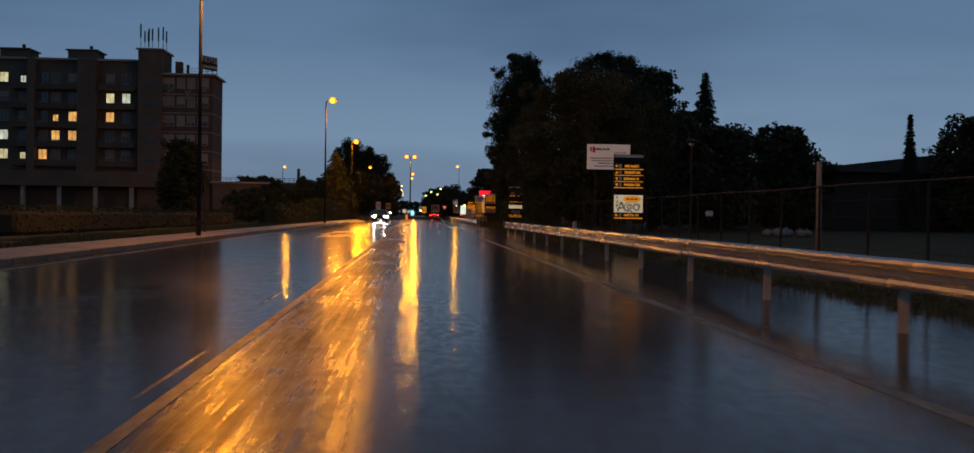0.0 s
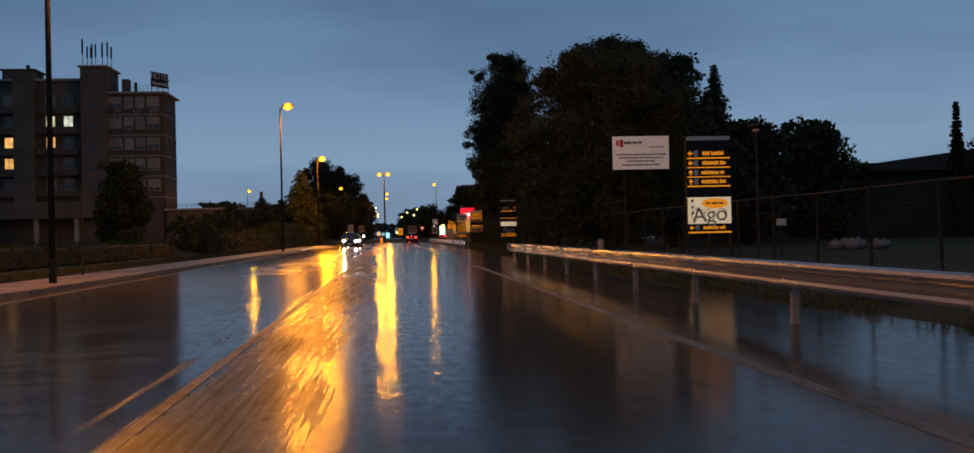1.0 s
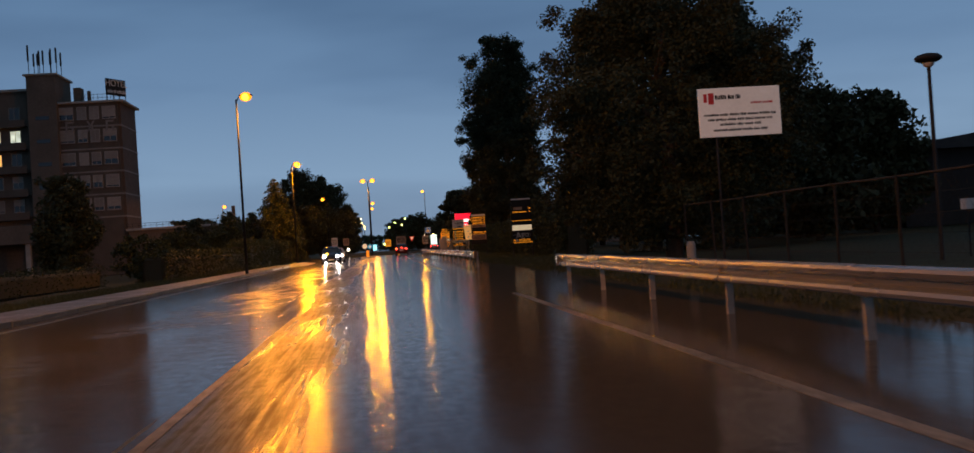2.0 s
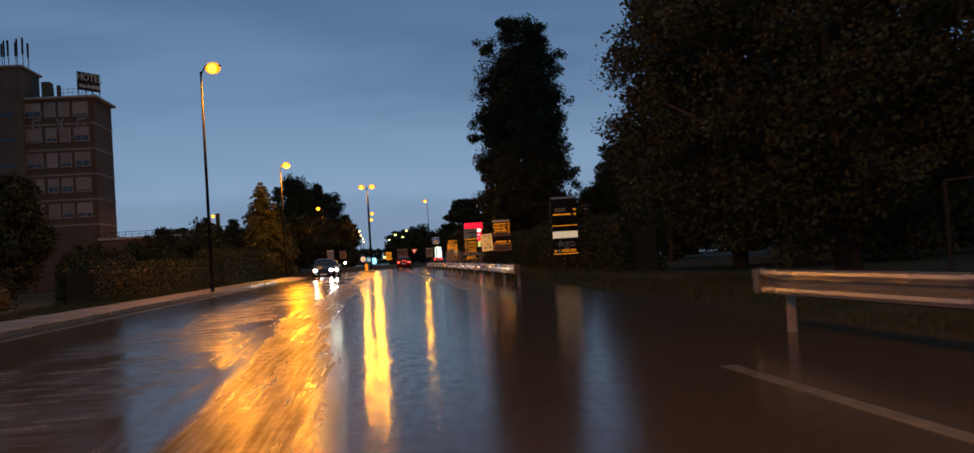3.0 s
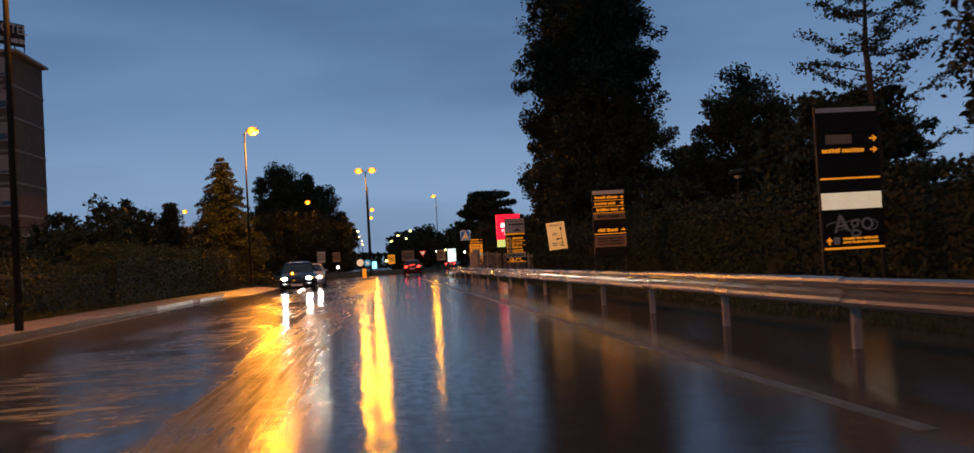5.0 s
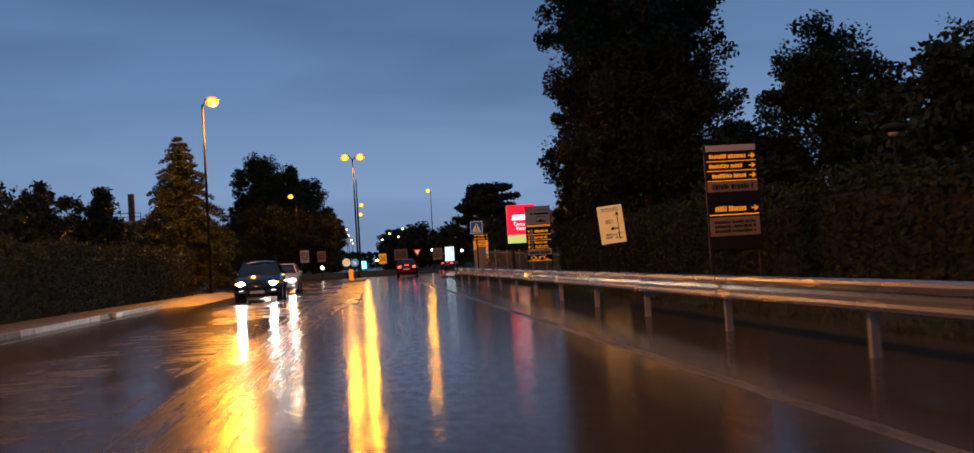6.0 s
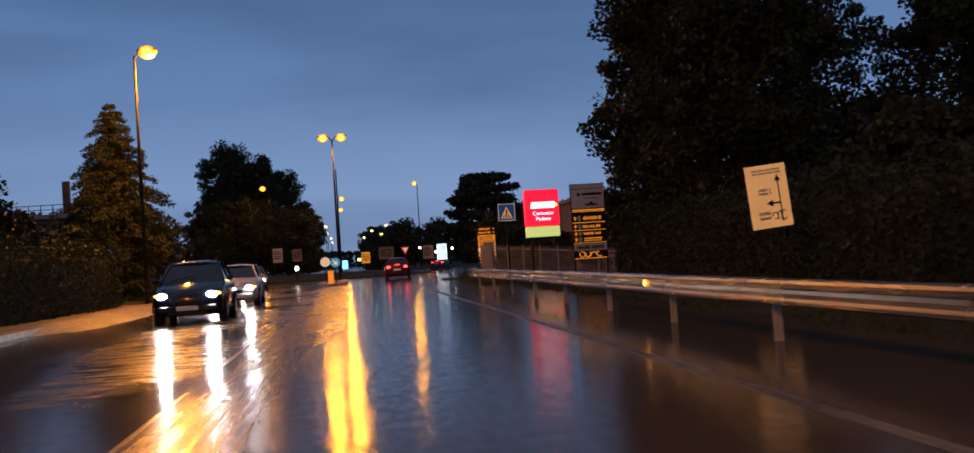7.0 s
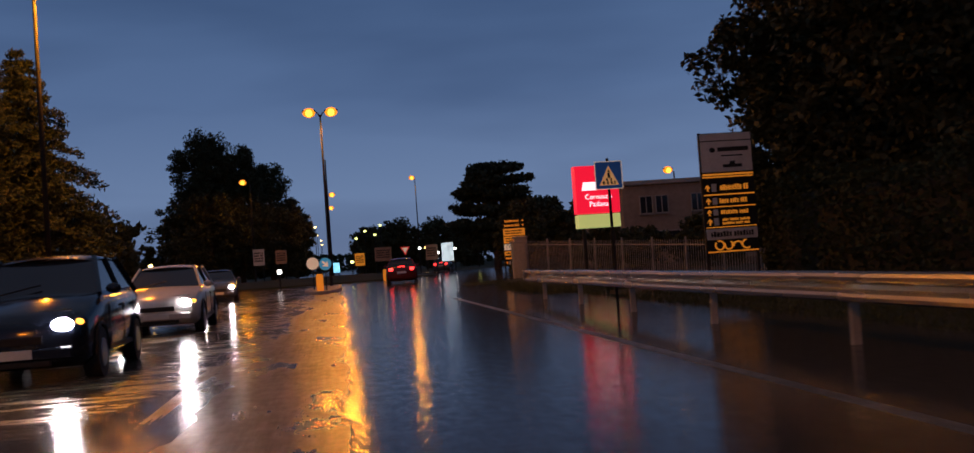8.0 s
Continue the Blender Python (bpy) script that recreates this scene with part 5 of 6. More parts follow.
def grass(name, boxes, seed, label):
    q = np.random.default_rng(seed)
    pts = []
    for x0, x1, y0, y1, z, n in boxes:
        p = np.stack([x0 + (x1 - x0) * q.random(n), y0 + (y1 - y0) * q.random(n), np.full(n, z)], 1)
        keep = np.array([noise.noise((v[0] * 0.6, v[1] * 0.4, 2)) for v in p]) > -0.25
        pts.append(p[keep])
    base = np.concatenate(pts)
    n = len(base)
    h = 0.06 + 0.16 * q.random(n) ** 2
    leanv = q.normal(size=(n, 2)) * 0.4
    w = 0.006 + 0.006 * q.random(n)
    a = q.random(n) * 6.28
    off = np.stack([np.cos(a) * w, np.sin(a) * w, np.zeros(n)], 1)
    tip = base + np.stack([leanv[:, 0] * h, leanv[:, 1] * h, h], 1)
    v = np.stack([base - off, base + off, tip], 1).reshape(-1, 3)
    me = bpy.data.meshes.new(name)
    me.vertices.add(3 * n)
    me.vertices.foreach_set("co", v.astype(np.float32).ravel())
    me.loops.add(3 * n)
    me.loops.foreach_set("vertex_index", np.arange(3 * n, dtype=np.int32))
    me.polygons.add(n)
    me.polygons.foreach_set("loop_start", np.arange(0, 3 * n, 3, dtype=np.int32))
    me.update(calc_edges=True)
    me.materials.append(GRASS)
    return tagged(new(name, me), label, "grass", kind="stuff")


grass("grass", [(-11.5, -9.35, 10, 140, 0.15, 60000), (6.7, 10.5, 5, 140, 0.08, 90000), (6.3, 6.9, 5, 140, 0.0, 15000), (5.4, 9.0, 137, 156, 0.0, 12000)], 3, "rough wet grass along both verges")

# ---- tall block with a hotel wing ----
HX, HY = -32.75, 168.4
hotel = thing("apartment_block", pose(HX, HY, 0), "tall grey concrete block with a brick wing, few windows lit", "building")
part("wing_wall", Geo().box(-7.9, 0, 0.25, 8.6, 0, 23.0), BRICK, hotel, "dark brick wing")
part("front_wall", Geo().box(-7.9, -0.35, 0.0, 0.25, 0, 23.0), BALCONY, hotel)
part("roof_edge", Geo().box(-8.1, 0.55, -0.45, 9.0, 22.95, 23.25, 0.05), CONCRETE, hotel, "projecting flat roof edge")
part("stair_tower", Geo().box(-11.6, -7.9, -1.0, 6.0, 0, 26.8, 0.05), PLASTER, hotel)
part("tower_cap", Geo().box(-11.9, -7.6, -1.3, 6.3, 26.8, 27.05, 0.03), CONCRETE, hotel)
part("main_wall", Geo().box(-52.0, -11.6, 0.6, 12.0, 0, 25.0), PLASTER, hotel)
part("main_roof_edge", Geo().box(-52.2, -11.6, 0.1, 12.2, 25.0, 25.35, 0.03), CONCRETE, hotel)
part("podium", Geo().box(-52.0, -7.0, -3.2, 0.6, 4.7, 7.1, 0.05), PLASTER, hotel, "projecting first-floor slab")
for i in range(8):
    part("pier", Geo().box(-51.5 + 5.6 * i, -50.9 + 5.6 * i, -2.8, -2.2, 0, 4.7), CONCRETE, hotel)
for k in range(5):
    z = 22.95 - 3.05 * (k + 1)
    part("string_course", Geo().box(-7.9, 0.06, -0.06, 8.66, z - 0.12, z + 0.1, 0.02), STRING, hotel)
    part("tower_slit", Geo().box(-10.6, -8.9, -1.04, -0.9, z + 1.0, z + 1.5), WINDOW_DARK, hotel)


def window(parent, x, z, w, h, pane, y=-0.05, shutter=0.0):
    f = Geo()
    t = 0.07
    f.box(x - w / 2 - t, x + w / 2 + t, y - 0.05, y + 0.05, z - t, z).box(x - w / 2 - t, x + w / 2 + t, y - 0.05, y + 0.05, z + h, z + h + t)
    f.box(x - w / 2 - t, x - w / 2, y - 0.05, y + 0.05, z, z + h).box(x + w / 2, x + w / 2 + t, y - 0.05, y + 0.05, z, z + h)
    f.box(x - 0.03, x + 0.03, y - 0.03, y + 0.05, z, z + h)
    o = part("window", f, CONCRETE, parent)
    part("pane", Geo().box(x - w / 2, x + w / 2, y + 0.0, y + 0.03, z, z + h), pane, o)
    if shutter > 0:
        part("shutter", Geo().box(x - w / 2, x + w / 2, y - 0.03, y - 0.005, z + h * (1 - shutter), z + h), SHUTTER, o)
    part("sill", Geo().box(x - w / 2 - 0.12, x + w / 2 + 0.12, y - 0.14, y + 0.05, z - t - 0.07, z - t), STRING, o)
    return o


wr = random.Random(9)
for k in range(5):
    for j, (cx, ww) in enumerate(((-7.0, 1.7), (-5.0, 1.1), (-3.4, 1.1), (-1.5, 1.6))):
        window(hotel, cx, 22.95 - 3.05 * (k + 1) + 1.0, ww, 1.55, WINDOW_DARK, -0.05, wr.choice((0.75, 0.9, 1.0, 0.6)))
# left wing: bays of paired windows behind balconies, between piers
COLS = [-36.0, -33.0, -30.0, -26.9, -24.9, -22.25, -19.3, -16.35, -13.8, -39.0, -42.0, -45.0, -48.2]
LITS = {(4, 1): LIT_PALE, (4, 2): LIT_WHITE, (3, 7): LIT_PALE, (3, 8): LIT_WHITE, (2, 4): LIT_WARM, (2, 5): LIT_WARM, (2, 7): LIT_WARM, (1, 4): LIT_WARM, (1, 5): LIT_WARM, (1, 1): LIT_WHITE, (0, 1): LIT_PALE, (0, 2): LIT_PALE, (0, 3): LIT_WARM}
for k in range(5):
    z = 8.1 + 3.07 * k
    for j, cx in enumerate(COLS):
        pane = LITS.get((k, j), WINDOW_DARK)
        lit = (k, j) in LITS
        small = (k, j) in ((4, 2), (2, 4), (0, 2))
        window(hotel, cx, z + 1.0, 0.8 if small else 1.25, 1.0 if small else 1.5, pane, 0.55, 0.0 if lit else wr.choice((0, 0.5, 0.9)))
    for b0, b1 in ((-38.0, -34.6), (-31.4, -20.6), (-18.0, -12.2), (-50.0, -41.5)):
        part("balcony", Geo().box(b0, b1, -0.6, 0.6, z - 0.15, z).box(b0, b1, -0.65, -0.55, z - 0.15, z + 0.8), BALCONY, hotel)
for x0, x1 in ((-29.0, -27.8), (-21.2, -18.2), (-41.2, -38.2)):
    part("wall_pier", Geo().box(x0, x1, -0.9, 0.6, 7.1, 25.2, 0.04), PLASTER, hotel)
for x0, x1, zt in ((-33.6, -29.2, 26.6), (-23.0, -18.6, 26.6), (-48, -44, 26.4)):
    part("roof_hut", Geo().box(x0, x1, 0.3, 5.0, 25.3, zt, 0.05).box(x0 - 0.3, x1 + 0.3, 0.0, 5.3, zt, zt + 0.2), PLASTER, hotel)
    part("chimney", Geo().box(x1 - 1.2, x1 - 0.8, 1, 1.5, zt + 0.2, zt + 0.9), BRICK, hotel)
for i, (x, hh) in enumerate(((-11.5, 4.2), (-11.1, 3.2), (-10.7, 3.8), (-10.3, 3.0), (-9.9, 3.6), (-9.2, 4.0), (-8.7, 3.1), (-8.2, 3.9), (-7.9, 3.4))):
    a = part("antenna", Geo().tube([(x, 0.2 + (i % 3), 27.0), (x, 0.2 + (i % 3), 27.0 + hh)], 0.045, 6), DARK, hotel)
    part("antenna_panel", Geo().box(x - 0.11, x + 0.11, 0.05 + (i % 3), 0.2 + (i % 3), 27.0 + hh * 0.45, 27.0 + hh * 0.97, 0.02), DARK, a)
part("roof_block", Geo().box(-6.2, -5.2, 1.0, 2.5, 23.2, 25.3, 0.04).box(-4.4, -4.0, 1, 1.4, 23.2, 24.8), PLASTER, hotel)
rl = Geo()
for i in range(9):
    rl.box(-4.4 + 0.55 * i, -4.36 + 0.55 * i, -0.3, -0.26, 23.2, 24.1)
rl.box(-4.4, 0.3, -0.3, -0.26, 24.06, 24.1).box(-4.4, 0.3, -0.3, -0.26, 23.6, 23.64)
part("roof_railing", rl, DARK, hotel)
roof_sign = thing("roof_sign", pose(HX - 0.9, HY + 2.2, 23.25, 0, 0, 58), "rooftop letter sign on a steel frame, unlit", "sign")
fr = Geo()
for x in (-1.6, -0.5, 0.6, 1.7):
    fr.box(x - 0.04, x + 0.04, 0.02, 0.1, 0, 3.1)
fr.box(-1.7, 1.8, 0.02, 0.08, 0.9, 0.98).box(-1.7, 1.8, 0.02, 0.08, 1.9, 1.98).box(-1.7, 1.8, 0.02, 0.08, 3.0, 3.08)
part("frame", fr, DARK, roof_sign)
part("backing", Geo().box(-1.75, 1.85, 0.09, 0.13, 0.95, 3.15), FENCE_GREY, roof_sign)
me = lettering("HOTEL", 1.25, GREYSHEET, 0.03)
me.transform(pose(0.05, -0.06, 2.5))
part("lettering", me, None, roof_sign)
part("lower_line", word_bars(Geo(), -1.6, 1.7, 1.1, 1.75, -0.08, wr, 1, 0.28), GREYSHEET, roof_sign)
for x, kind in ((-6.6, 0), (-3.9, 1), (-1.4, 2)):
    fl = Geo()
    if kind == 1:
        fl.prism([(x - 0.55, 19.2), (x - 0.3, 19.2), (x + 0.55, 20.6), (x + 0.3, 20.6)], -0.16, -0.1).prism([(x + 0.55, 19.2), (x + 0.3, 19.2), (x - 0.55, 20.6), (x - 0.3, 20.6)], -0.15, -0.09)
    else:
        fl.box(x - 0.55, x - 0.3, -0.16, -0.1, 19.2, 20.6).box(x - 0.3, x + 0.5, -0.16, -0.1, 20.35, 20.6).box(x + 0.25, x + 0.5, -0.16, -0.1, 19.2, 19.9)
    part("facade_letter", fl, STRING, hotel)

low = thing("low_building", pose(-31.5, 168.0, 0), "low flat-roofed building with a parapet rail and a chimney", "building")
part("wall", Geo().box(-1.0, 13.4, 0, 9, 0, 5.6), PLASTER, low)
part("roof_edge", Geo().box(-1.3, 13.8, -0.4, 9.3, 5.6, 5.9, 0.03), CONCRETE, low)
pr = Geo().box(-1.2, 13.6, -0.3, -0.25, 6.5, 6.55).box(-1.2, 13.6, -0.3, -0.25, 6.2, 6.24)
for i in range(20):
    pr.box(-1.2 + 0.78 * i, -1.15 + 0.78 * i, -0.3, -0.25, 5.9, 6.55)
part("roof_rail", pr, DARK, low)
part("chimney", Geo().box(12.4, 12.85, 1.0, 1.45, 5.9, 8.2, 0.03), BRICK, low)
for x in (2.0, 5.5, 9.5):
    window(low, x, 2.6, 1.8, 1.3, WINDOW_DARK, -0.02, 0.3)

hall = thing("hall_building", pose(45, 106, 0), "dark hall with a long low-pitched roof", "building")
part("wall", Geo().box(-2, 45, 0, 30, 0, 6.3), PLASTER_DARK, hall)
part("roof", Geo().prism([(-3, 6.2), (-3, 6.5), (21, 9.4), (46, 6.5), (46, 6.2)], -1, 31), ROOF, hall)
part("gutter", Geo().tube([(-3, -1.05, 6.3), (-3, 31, 6.3)], 0.09, 6), DARK, hall)

shed = thing("office_building", pose(19.0, 176.0, 0), "plain flat-roofed building behind the railing, small dark windows", "building")
part("wall", Geo().box(0, 19, 0, 12, 0, 5.3), PLASTER_PALE, shed)
part("roof_edge", Geo().box(-0.25, 19.25, -0.25, 12.2, 5.3, 5.6, 0.03), CONCRETE, shed)
for x in (1.6, 2.7, 5.2, 9.3, 12.0, 15.0):
    window(shed, x, 3.4, 0.8, 1.1, WINDOW_DARK, -0.02, 0.0)
for x in (3.0, 6.5, 10.5):
    window(shed, x, 0.9, 1.6, 1.2, LIT_WARM if x == 6.5 else WINDOW_DARK, -0.02, 0.0)


# ---- cars ----
def car(label, m, paint, lit_front=True, lit_rear=False, tall=0.0):
    """A hatchback: front at y = 0 facing -y."""
    t = thing("car", m, label, "car", "cars")
    st = [(0.0, 0.66, 0.34, 0.52, 0.60), (0.06, 0.78, 0.25, 0.58, 0.68), (0.30, 0.86, 0.20, 0.68, 0.79), (1.05, 0.885, 0.18, 0.80, 0.95), (1.40, 0.89, 0.18, 0.86, 1.00), (3.55, 0.89, 0.18, 0.90, 1.02), (3.95, 0.86, 0.24, 0.88, 0.99), (4.08, 0.80, 0.32, 0.80, 0.92), (4.12, 0.70, 0.40, 0.70, 0.80)]
    g, ring = Geo(), 12
    for y, w, zb, zm, zt in st:
        zm, zt = zm + tall * 0.6, zt + tall * 0.7
        half = [(0.0, zb), (w * 0.86, zb), (w * 0.98, zb + 0.10), (w, (zb + zm) / 2), (w * 0.985, zm), (w * 0.90, zt), (0.0, zt + 0.03)]
        full = half + [(-a, b) for a, b in reversed(half[1:-1])]
        g.v += [(a, y, b) for a, b in full]
    for i in range(len(st) - 1):
        for j in range(ring):
            a, b = i * ring + j, i * ring + (j + 1) % ring
            g.f.append((a, b, b + ring, a + ring))
    g.f.append(tuple(range(ring)))
    g.f.append(tuple(range((len(st) - 1) * ring, len(st) * ring)))
    part("body", g, paint, t, smooth=True)
    zr, zb = 1.46 + tall, 0.97 + tall * 0.7
    base = [(-0.80, 1.25), (0.80, 1.25), (0.80, 3.95), (-0.80, 3.95)]
    top = [(-0.60, 2.05), (0.60, 2.05), (0.60, 3.55), (-0.60, 3.55)]
    cv = [(x, y, zb) for x, y in base] + [(x, y, zr - 0.03) for x, y in top]
    for nm, q in (("windscreen", (0, 1, 5, 4)), ("side_window", (1, 2, 6, 5)), ("rear_window", (2, 3, 7, 6)), ("side_window", (3, 0, 4, 7))):
        part(nm, Geo().face(*[cv[k] for k in q]), GLASS_CAR, t)
    arc = [(0.63 * math.sin(a), zr - 0.05 + 0.085 * math.cos(a)) for a in [math.pi * (k - 6) / 12 for k in range(13)]]
    rf, rows = Geo(), ((1.98, 0.97, -0.045), (2.25, 1.0, 0.0), (3.0, 1.0, 0.01), (3.45, 0.99, -0.01), (3.62, 0.96, -0.05))
    for y, f, dz in rows:
        rf.v += [(x * f, y, z + dz) for x, z in arc]
    for i in range(len(rows) - 1):
        for j in range(12):
            rf.f.append((i * 13 + j, i * 13 + j + 1, i * 13 + j + 14, i * 13 + j + 13))
    part("roof", rf, paint, t, smooth=True)
    for (bx, by), (tx, ty) in zip(base, top):
        part("pillar", Geo().tube([(bx * 1.005, by, zb), (tx * 1.01, ty, zr - 0.02)], 0.035, 6), paint, t)
    for s in (-1, 1):
        part("door_pillar", Geo().tube([(0.805 * s, 2.65, zb), (0.61 * s, 2.75, zr - 0.02)], 0.03, 6), DARK, t)
        part("mirror", Geo().ball((0.95 * s, 1.42, zb + 0.06), (0.10, 0.06, 0.07), 10, 6), paint, t, smooth=True)
        hl = part("headlight", Geo().ball((0.60 * s, 0.10, 0.66 + tall * 0.5), (0.15, 0.09, 0.07), 14, 8), GREYSHEET, t, smooth=True)
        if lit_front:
            part("lens", Geo().ball((0.60 * s, 0.03, 0.66 + tall * 0.5), (0.13, 0.06, 0.085), 12, 8), HEAD, hl, "dazzling white headlight lens", True)
        part("tail_light", Geo().box(0.60 * s - 0.12, 0.60 * s + 0.12, 4.03, 4.13, 0.78 + tall * 0.5, 0.95 + tall * 0.5, 0.02), TAIL if lit_rear else REDSHEET, t, "glowing red tail light" if lit_rear else "")
        part("indicator", Geo().ball((0.76 * s, 0.17, 0.68 + tall * 0.5), (0.06, 0.07, 0.04), 10, 6), AMBER if lit_front else REDSHEET, t, "amber indicator lamp" if lit_front else "")
        part("fog_lamp", Geo().ball((0.56 * s, 0.0, 0.38), (0.07, 0.03, 0.04), 10, 6), GREYSHEET, t)
        for y in (2.25, 3.15):
            part("door_handle", Geo().box(0.89 * s - 0.02, 0.89 * s + 0.02, y, y + 0.16, 0.80 + tall * 0.5, 0.83 + tall * 0.5, 0.006), DARK, t)
        for y in (1.42, 2.42, 3.3):
            part("door_seam", Geo().box(0.888 * s - 0.006, 0.888 * s + 0.006, y, y + 0.012, 0.34, 0.84 + tall * 0.5), DARK, t)
        for y in (0.82, 3.38):
            ring = [(0.895 * s, y + 0.37 * math.cos(k * math.pi / 12), 0.31 + 0.37 * math.sin(k * math.pi / 12)) for k in range(13)]
            part("wheel_arch", Geo().tube(ring, 0.022, 6), DARK, t)
        part("side_trim", Geo().box(0.875 * s - 0.02, 0.875 * s + 0.02, 0.95, 3.2, 0.30, 0.36, 0.005), DARK, t)
        for y in (0.82, 3.38):
            w = part("wheel", Geo().tube([(0.70 * s, y, 0.31), (0.90 * s, y, 0.31)], 0.31, 22), TYRE, t)
            part("rim", Geo().tube([(0.885 * s, y, 0.31), (0.912 * s, y, 0.31)], [0.20, 0.17], 14), RIM, w)
    part("grille", Geo().box(-0.38, 0.38, -0.02, 0.04, 0.50, 0.60, 0.01), DARK, t)
    part("bumper", Geo().box(-0.72, 0.72, -0.03, 0.10, 0.30, 0.46, 0.03), paint, t)
    part("lower_intake", Geo().box(-0.46, 0.46, -0.034, 0.02, 0.24, 0.31, 0.01), DARK, t)
    part("bonnet_seam", Geo().box(-0.66, 0.66, 0.315, 0.325, 0.60, 0.815 + tall * 0.7), DARK, t)
    part("wiper", Geo().tube([(-0.55, 1.20, zb + 0.03), (0.05, 1.42, zb + 0.16)], 0.012, 5), DARK, t)
    part("number_plate", Geo().box(-0.26, 0.26, -0.045, -0.03, 0.34, 0.45, 0.003), PLATE, t)
    part("rear_plate", Geo().box(-0.26, 0.26, 4.12, 4.135, 0.62, 0.73, 0.003), PLATE, t)
    if lit_rear:
        part("high_brake_light", Geo().box(-0.2, 0.2, 3.93, 3.98, zb + 0.02, zb + 0.06), TAIL, t)
    return t


PAINT_DARK = mat("dark_blue_car_paint", (0.010, 0.013, 0.022), (0.007, 0.009, 0.016), 2.0, 0.10, 0.16)
PAINT_PALE = mat("pale_car_paint", (0.52, 0.49, 0.44), (0.46, 0.43, 0.39), 2.0, 0.14, 0.2)
PAINT_RED = mat("dark_red_car_paint", (0.10, 0.016, 0.014), (0.07, 0.012, 0.012), 2.0, 0.10, 0.16)
PAINT_GREY = mat("grey_car_paint", (0.10, 0.10, 0.11), (0.07, 0.07, 0.08), 2.0, 0.10, 0.16)
car("dark blue car with dazzling headlights driving through spray", pose(-3.95, 121.4, 0.0, 0, 0, 1.5), PAINT_DARK, tall=0.1)
car("pale car with dazzling headlights in the oncoming queue", pose(-3.95, 131.2, 0.0, 0, 0, 1.0), PAINT_PALE)
car("grey car with headlights on, leaving the roundabout", pose(-5.6, 157.0, 0.0, 0, 0, 6), PAINT_GREY)
car("dark red car with glowing tail lights ahead", pose(3.7, 172.0, 0.0, 0, 0, 176), PAINT_RED, False, True)
car("grey car with red tail lights at the roundabout", pose(11.6, 222.0, 0.0, 0, 0, 165), PAINT_GREY, False, True)
for x, y, w in ((-3.95, 121.4, 220), (-3.95, 131.2, 240), (-5.6, 157.0, 150)):
    for s in (-0.6, 0.6):
        beam_light(x + s, y - 0.12, 0.68, x + s - 1.5, y - 14, -0.4, w)

# ---- roundabout and what stands round it ----
def island(name, cx, cy, rx, ry, h, material, label):
    n, g = 40, Geo()
    for k, (f, z) in enumerate(((1.0, -0.1), (1.0, 0.10), (0.985, 0.13), (0.9, 0.14), (0.5, h), (0.0, h * 1.05))):
        g.v += [(cx + rx * f * math.cos(2 * math.pi * i / n), cy + ry * f * math.sin(2 * math.pi * i / n), z) for i in range(n)]
    for k in range(5):
        for i in range(n):
            a, b = k * n + i, k * n + (i + 1) % n
            g.f.append((a, b, b + n, a + n))
    return solid(name, g, material, label, "traffic island", kind="structure", smooth=True)


island("splitter_island", -1.0, 166.0, 1.0, 8.5, 0.15, KERB, "raised concrete splitter island before the roundabout")
island("roundabout_island", -2.5, 196.0, 10.5, 10.5, 0.55, SOIL, "low grassy mound in the middle of the roundabout")


def round_sign(x, y, h, face, label, r=0.30, back=False):
    t = thing("round_sign", pose(x, y, 0.1), label, "road sign", "road signs")
    part("pole", Geo().tube([(0, 0.03, -0.2), (0, 0.03, h)], 0.03, 8), POLE, t)
    p = part("disc", Geo().tube([(0, -0.012, h - r), (0, 0.004, h - r)], r, 24), face, t)
    if not back:
        part("arrow", arrow(Geo(), 0.0, h - r, r * 1.3, -45, -0.02), CREAM, p)
    return t


round_sign(-0.75, 159.6, 1.62, CYAN, "cyan-blue round traffic sign with a slanting white arrow")
round_sign(-1.45, 163.5, 1.72, CREAM, "pale round sign on a short pole", 0.32, True)
bol = thing("bollard", pose(-1.05, 159.0, 0.1), "stubby yellow plastic bollard on the splitter island", "bollard")
part("body", Geo().box(-0.17, 0.17, -0.1, 0.1, 0, 0.85, 0.05), YELLOW, bol)
part("cap", Geo().box(-0.18, 0.18, -0.11, 0.11, 0.85, 0.92, 0.03), DARK, bol)
copy_thing(bol, pose(3.3, 186.5, 0.0))


def yield_sign(x, y, h, s=0.9):
    t = thing("yield_sign", pose(x, y, 0), "white yield triangle with a red rim on a pole", "road sign", "road signs")
    part("pole", Geo().tube([(0, 0.03, -0.2), (0, 0.03, h)], 0.03, 8), POLE, t)
    p = part("rim", Geo().prism([(-s / 2, h), (s / 2, h), (0, h - s * 0.87)], -0.01, 0.005), RIM_RED, t)
    part("field", Geo().prism([(-s * 0.33, h - 0.10 * s), (s * 0.33, h - 0.10 * s), (0, h - s * 0.67)], -0.016, -0.011), CREAM, p)
    return t


yield_sign(6.1, 205.5, 2.75)
yield_sign(11.0, 176.0, 2.4, 0.7)


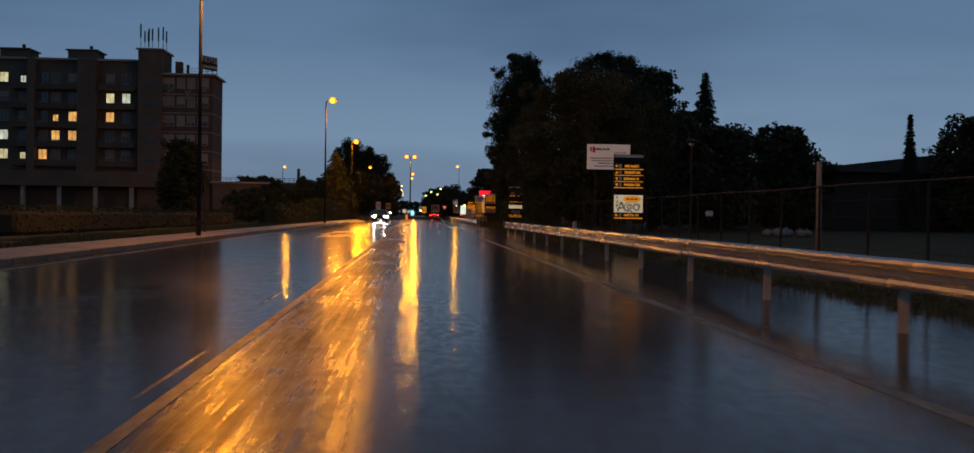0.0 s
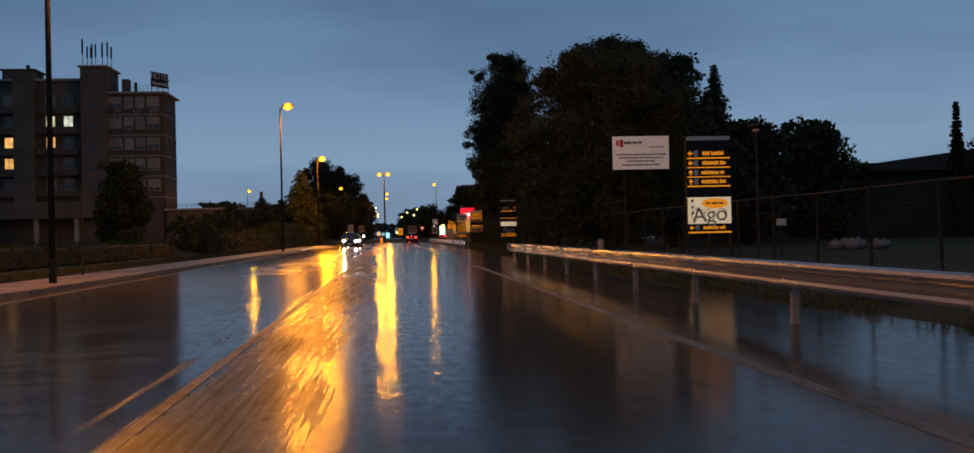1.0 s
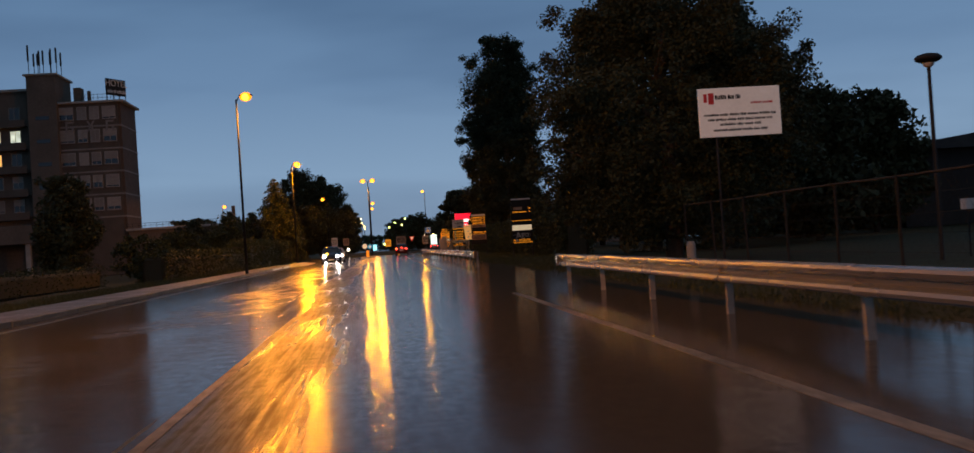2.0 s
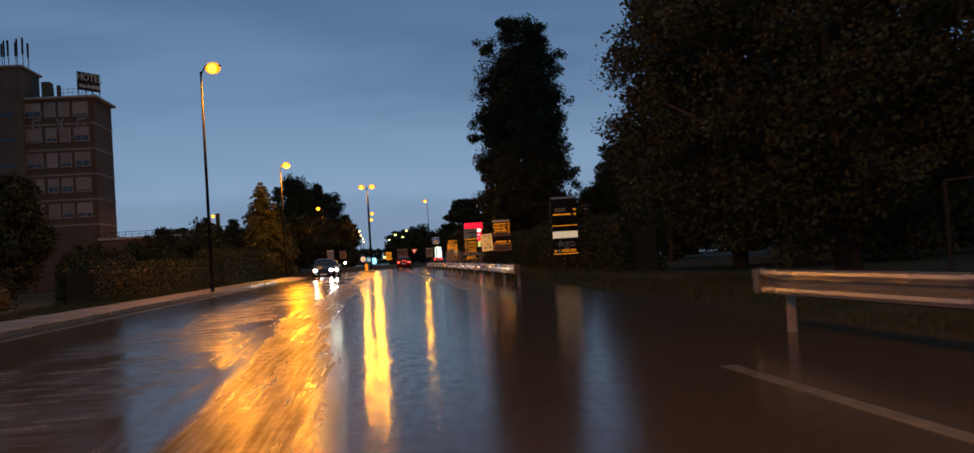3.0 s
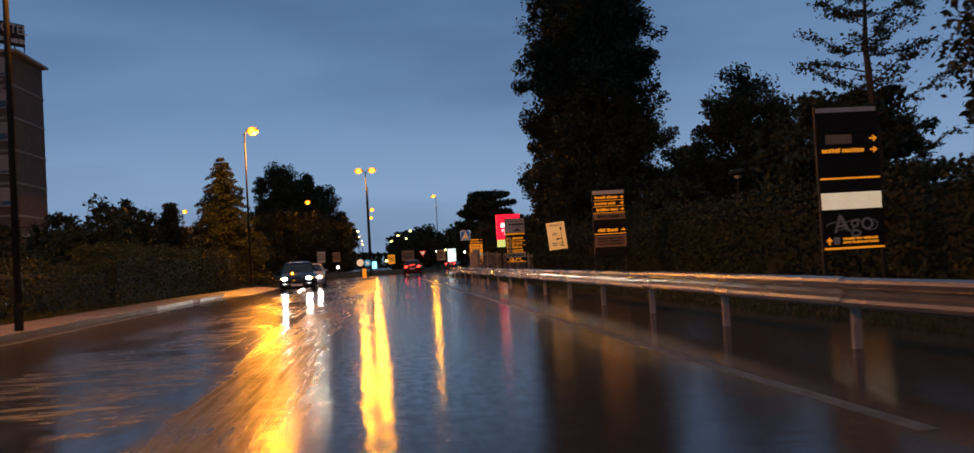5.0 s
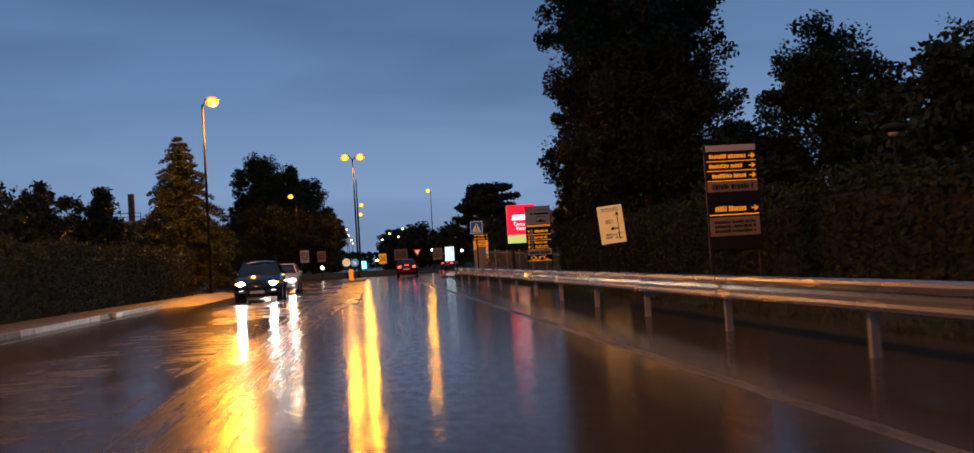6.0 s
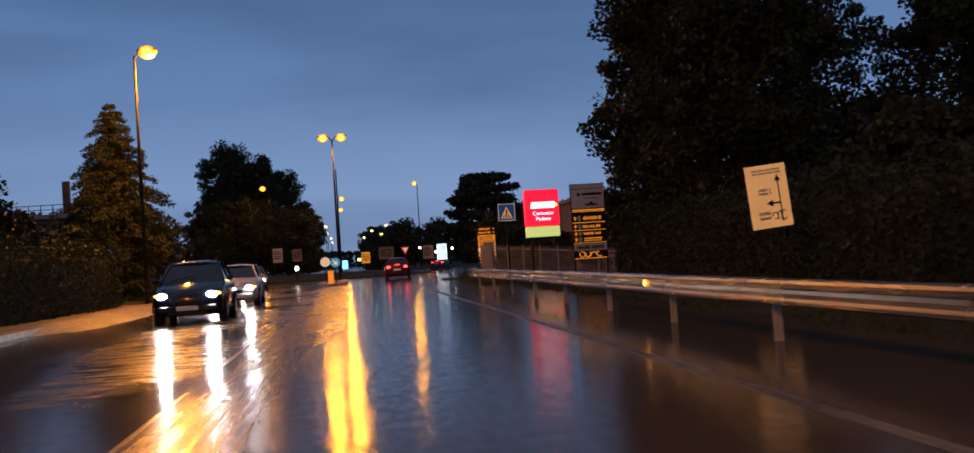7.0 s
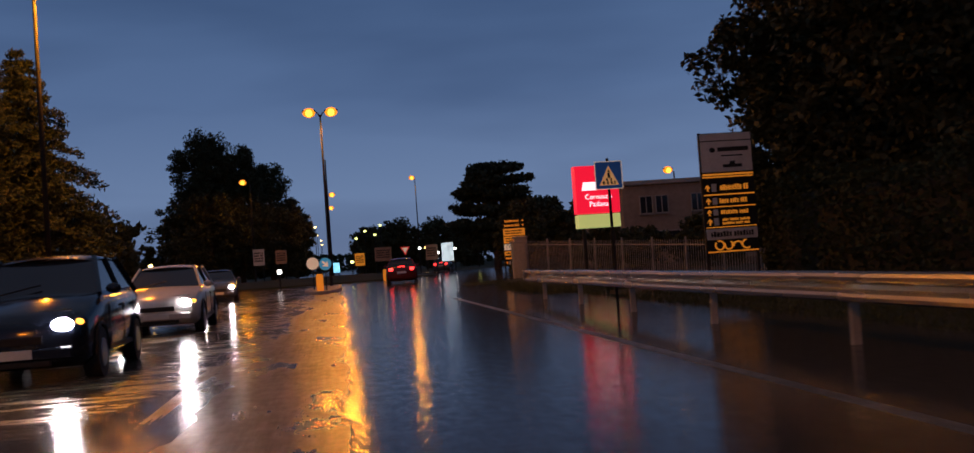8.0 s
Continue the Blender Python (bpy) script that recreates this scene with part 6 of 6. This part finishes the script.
def hoarding(x, y, z0, z1, w, face, label, bars=True, seed=1):
    t = thing("billboard", pose(x, y, 0), label, "billboard", "billboards")
    for px in (-w * 0.38, w * 0.38):
        part("post", Geo().tube([(px, 0.06, -0.2), (px, 0.06, z1)], 0.04, 8), POLE, t)
    p = part("panel", Geo().box(-w / 2, w / 2, -0.03, 0.05, z0, z1, 0.012), face, t)
    if bars:
        part("writing", word_bars(Geo(), -w * 0.4, w * 0.4, z0 + 0.2 * (z1 - z0), z1 - 0.15 * (z1 - z0), -0.038, random.Random(seed), max(2, int((z1 - z0) / 0.3)), 0.25), DARK, p)
    return t


hoarding(-6.9, 200.0, 1.9, 3.3, 0.95, GREYSHEET, "small pale board with dark figures", True, 1)
hoarding(-5.0, 200.0, 1.9, 3.1, 0.95, BROWN, "small tan notice board", True, 2)
hoarding(4.4, 214.0, 1.6, 3.0, 1.7, BROWN, "cream board beyond the roundabout", True, 3)
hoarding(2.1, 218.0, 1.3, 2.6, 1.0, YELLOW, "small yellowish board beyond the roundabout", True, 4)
hoarding(9.7, 202.0, 1.15, 2.8, 1.05, PALE_BOX, "glowing pale green-white light-box billboard", False, 5)
hoarding(8.35, 203.0, 1.35, 2.75, 1.1, BROWN, "brown billboard beside the light box", True, 6)

hoarding(-0.4, 216.0, 0.75, 1.75, 0.7, glow("cyan_light_box", (0.25, 0.75, 0.85), 1.6, 2.0), "small glowing cyan light box beyond the island", False, 7)
FAR_WHITE = Geo().ball((0, 0, 0), (0.17, 0.17, 0.17), 10, 6).mesh("lens", glow("white_lamp_lens", (0.95, 0.95, 0.75), 6.0))
FAR_LENS = Geo().ball((0, 0, 0), (0.22, 0.22, 0.16), 10, 6).mesh("lens", glow("far_lamp_lens", (1.0, 0.62, 0.14), 9.0))
FAR_GREEN = Geo().ball((0, 0, 0), (0.24, 0.24, 0.18), 10, 6).mesh("lens", glow("greenish_lamp_lens", (0.80, 0.85, 0.20), 4.0))
# low white ones are distant lights of unknown kind, poles added
for x, y, h, me in ((-4.0, 300, 9, FAR_LENS), (-4.5, 345, 9, FAR_LENS), (-4.5, 390, 9, FAR_LENS), (-5, 440, 9, FAR_LENS), (7.2, 285, 8.0, FAR_GREEN), (4.6, 286, 7.2, FAR_GREEN), (6.4, 290, 6.6, FAR_GREEN), (3.2, 292, 6.2, FAR_GREEN), (19, 250, 3.2, FAR_GREEN), (12.8, 262, 3.4, FAR_LENS), (-17.0, 206, 2.6, FAR_LENS), (9.5, 232, 2.9, FAR_WHITE), (11.3, 228, 2.2, FAR_WHITE), (14.2, 236, 2.6, FAR_WHITE), (-4.1, 180, 1.2, FAR_WHITE), (1.5, 236, 1.85, FAR_GREEN)):
    t = thing("far_lamp", pose(x, y, 0), "small far light glowing on a thin pole", "street lamp", "far lamps")
    part("pole", Geo().tube([(0, 0, -0.2), (0, 0, h)], 0.06, 6), POLE, t)
    part("lens", me, None, t).matrix_local = pose(0, 0, h)
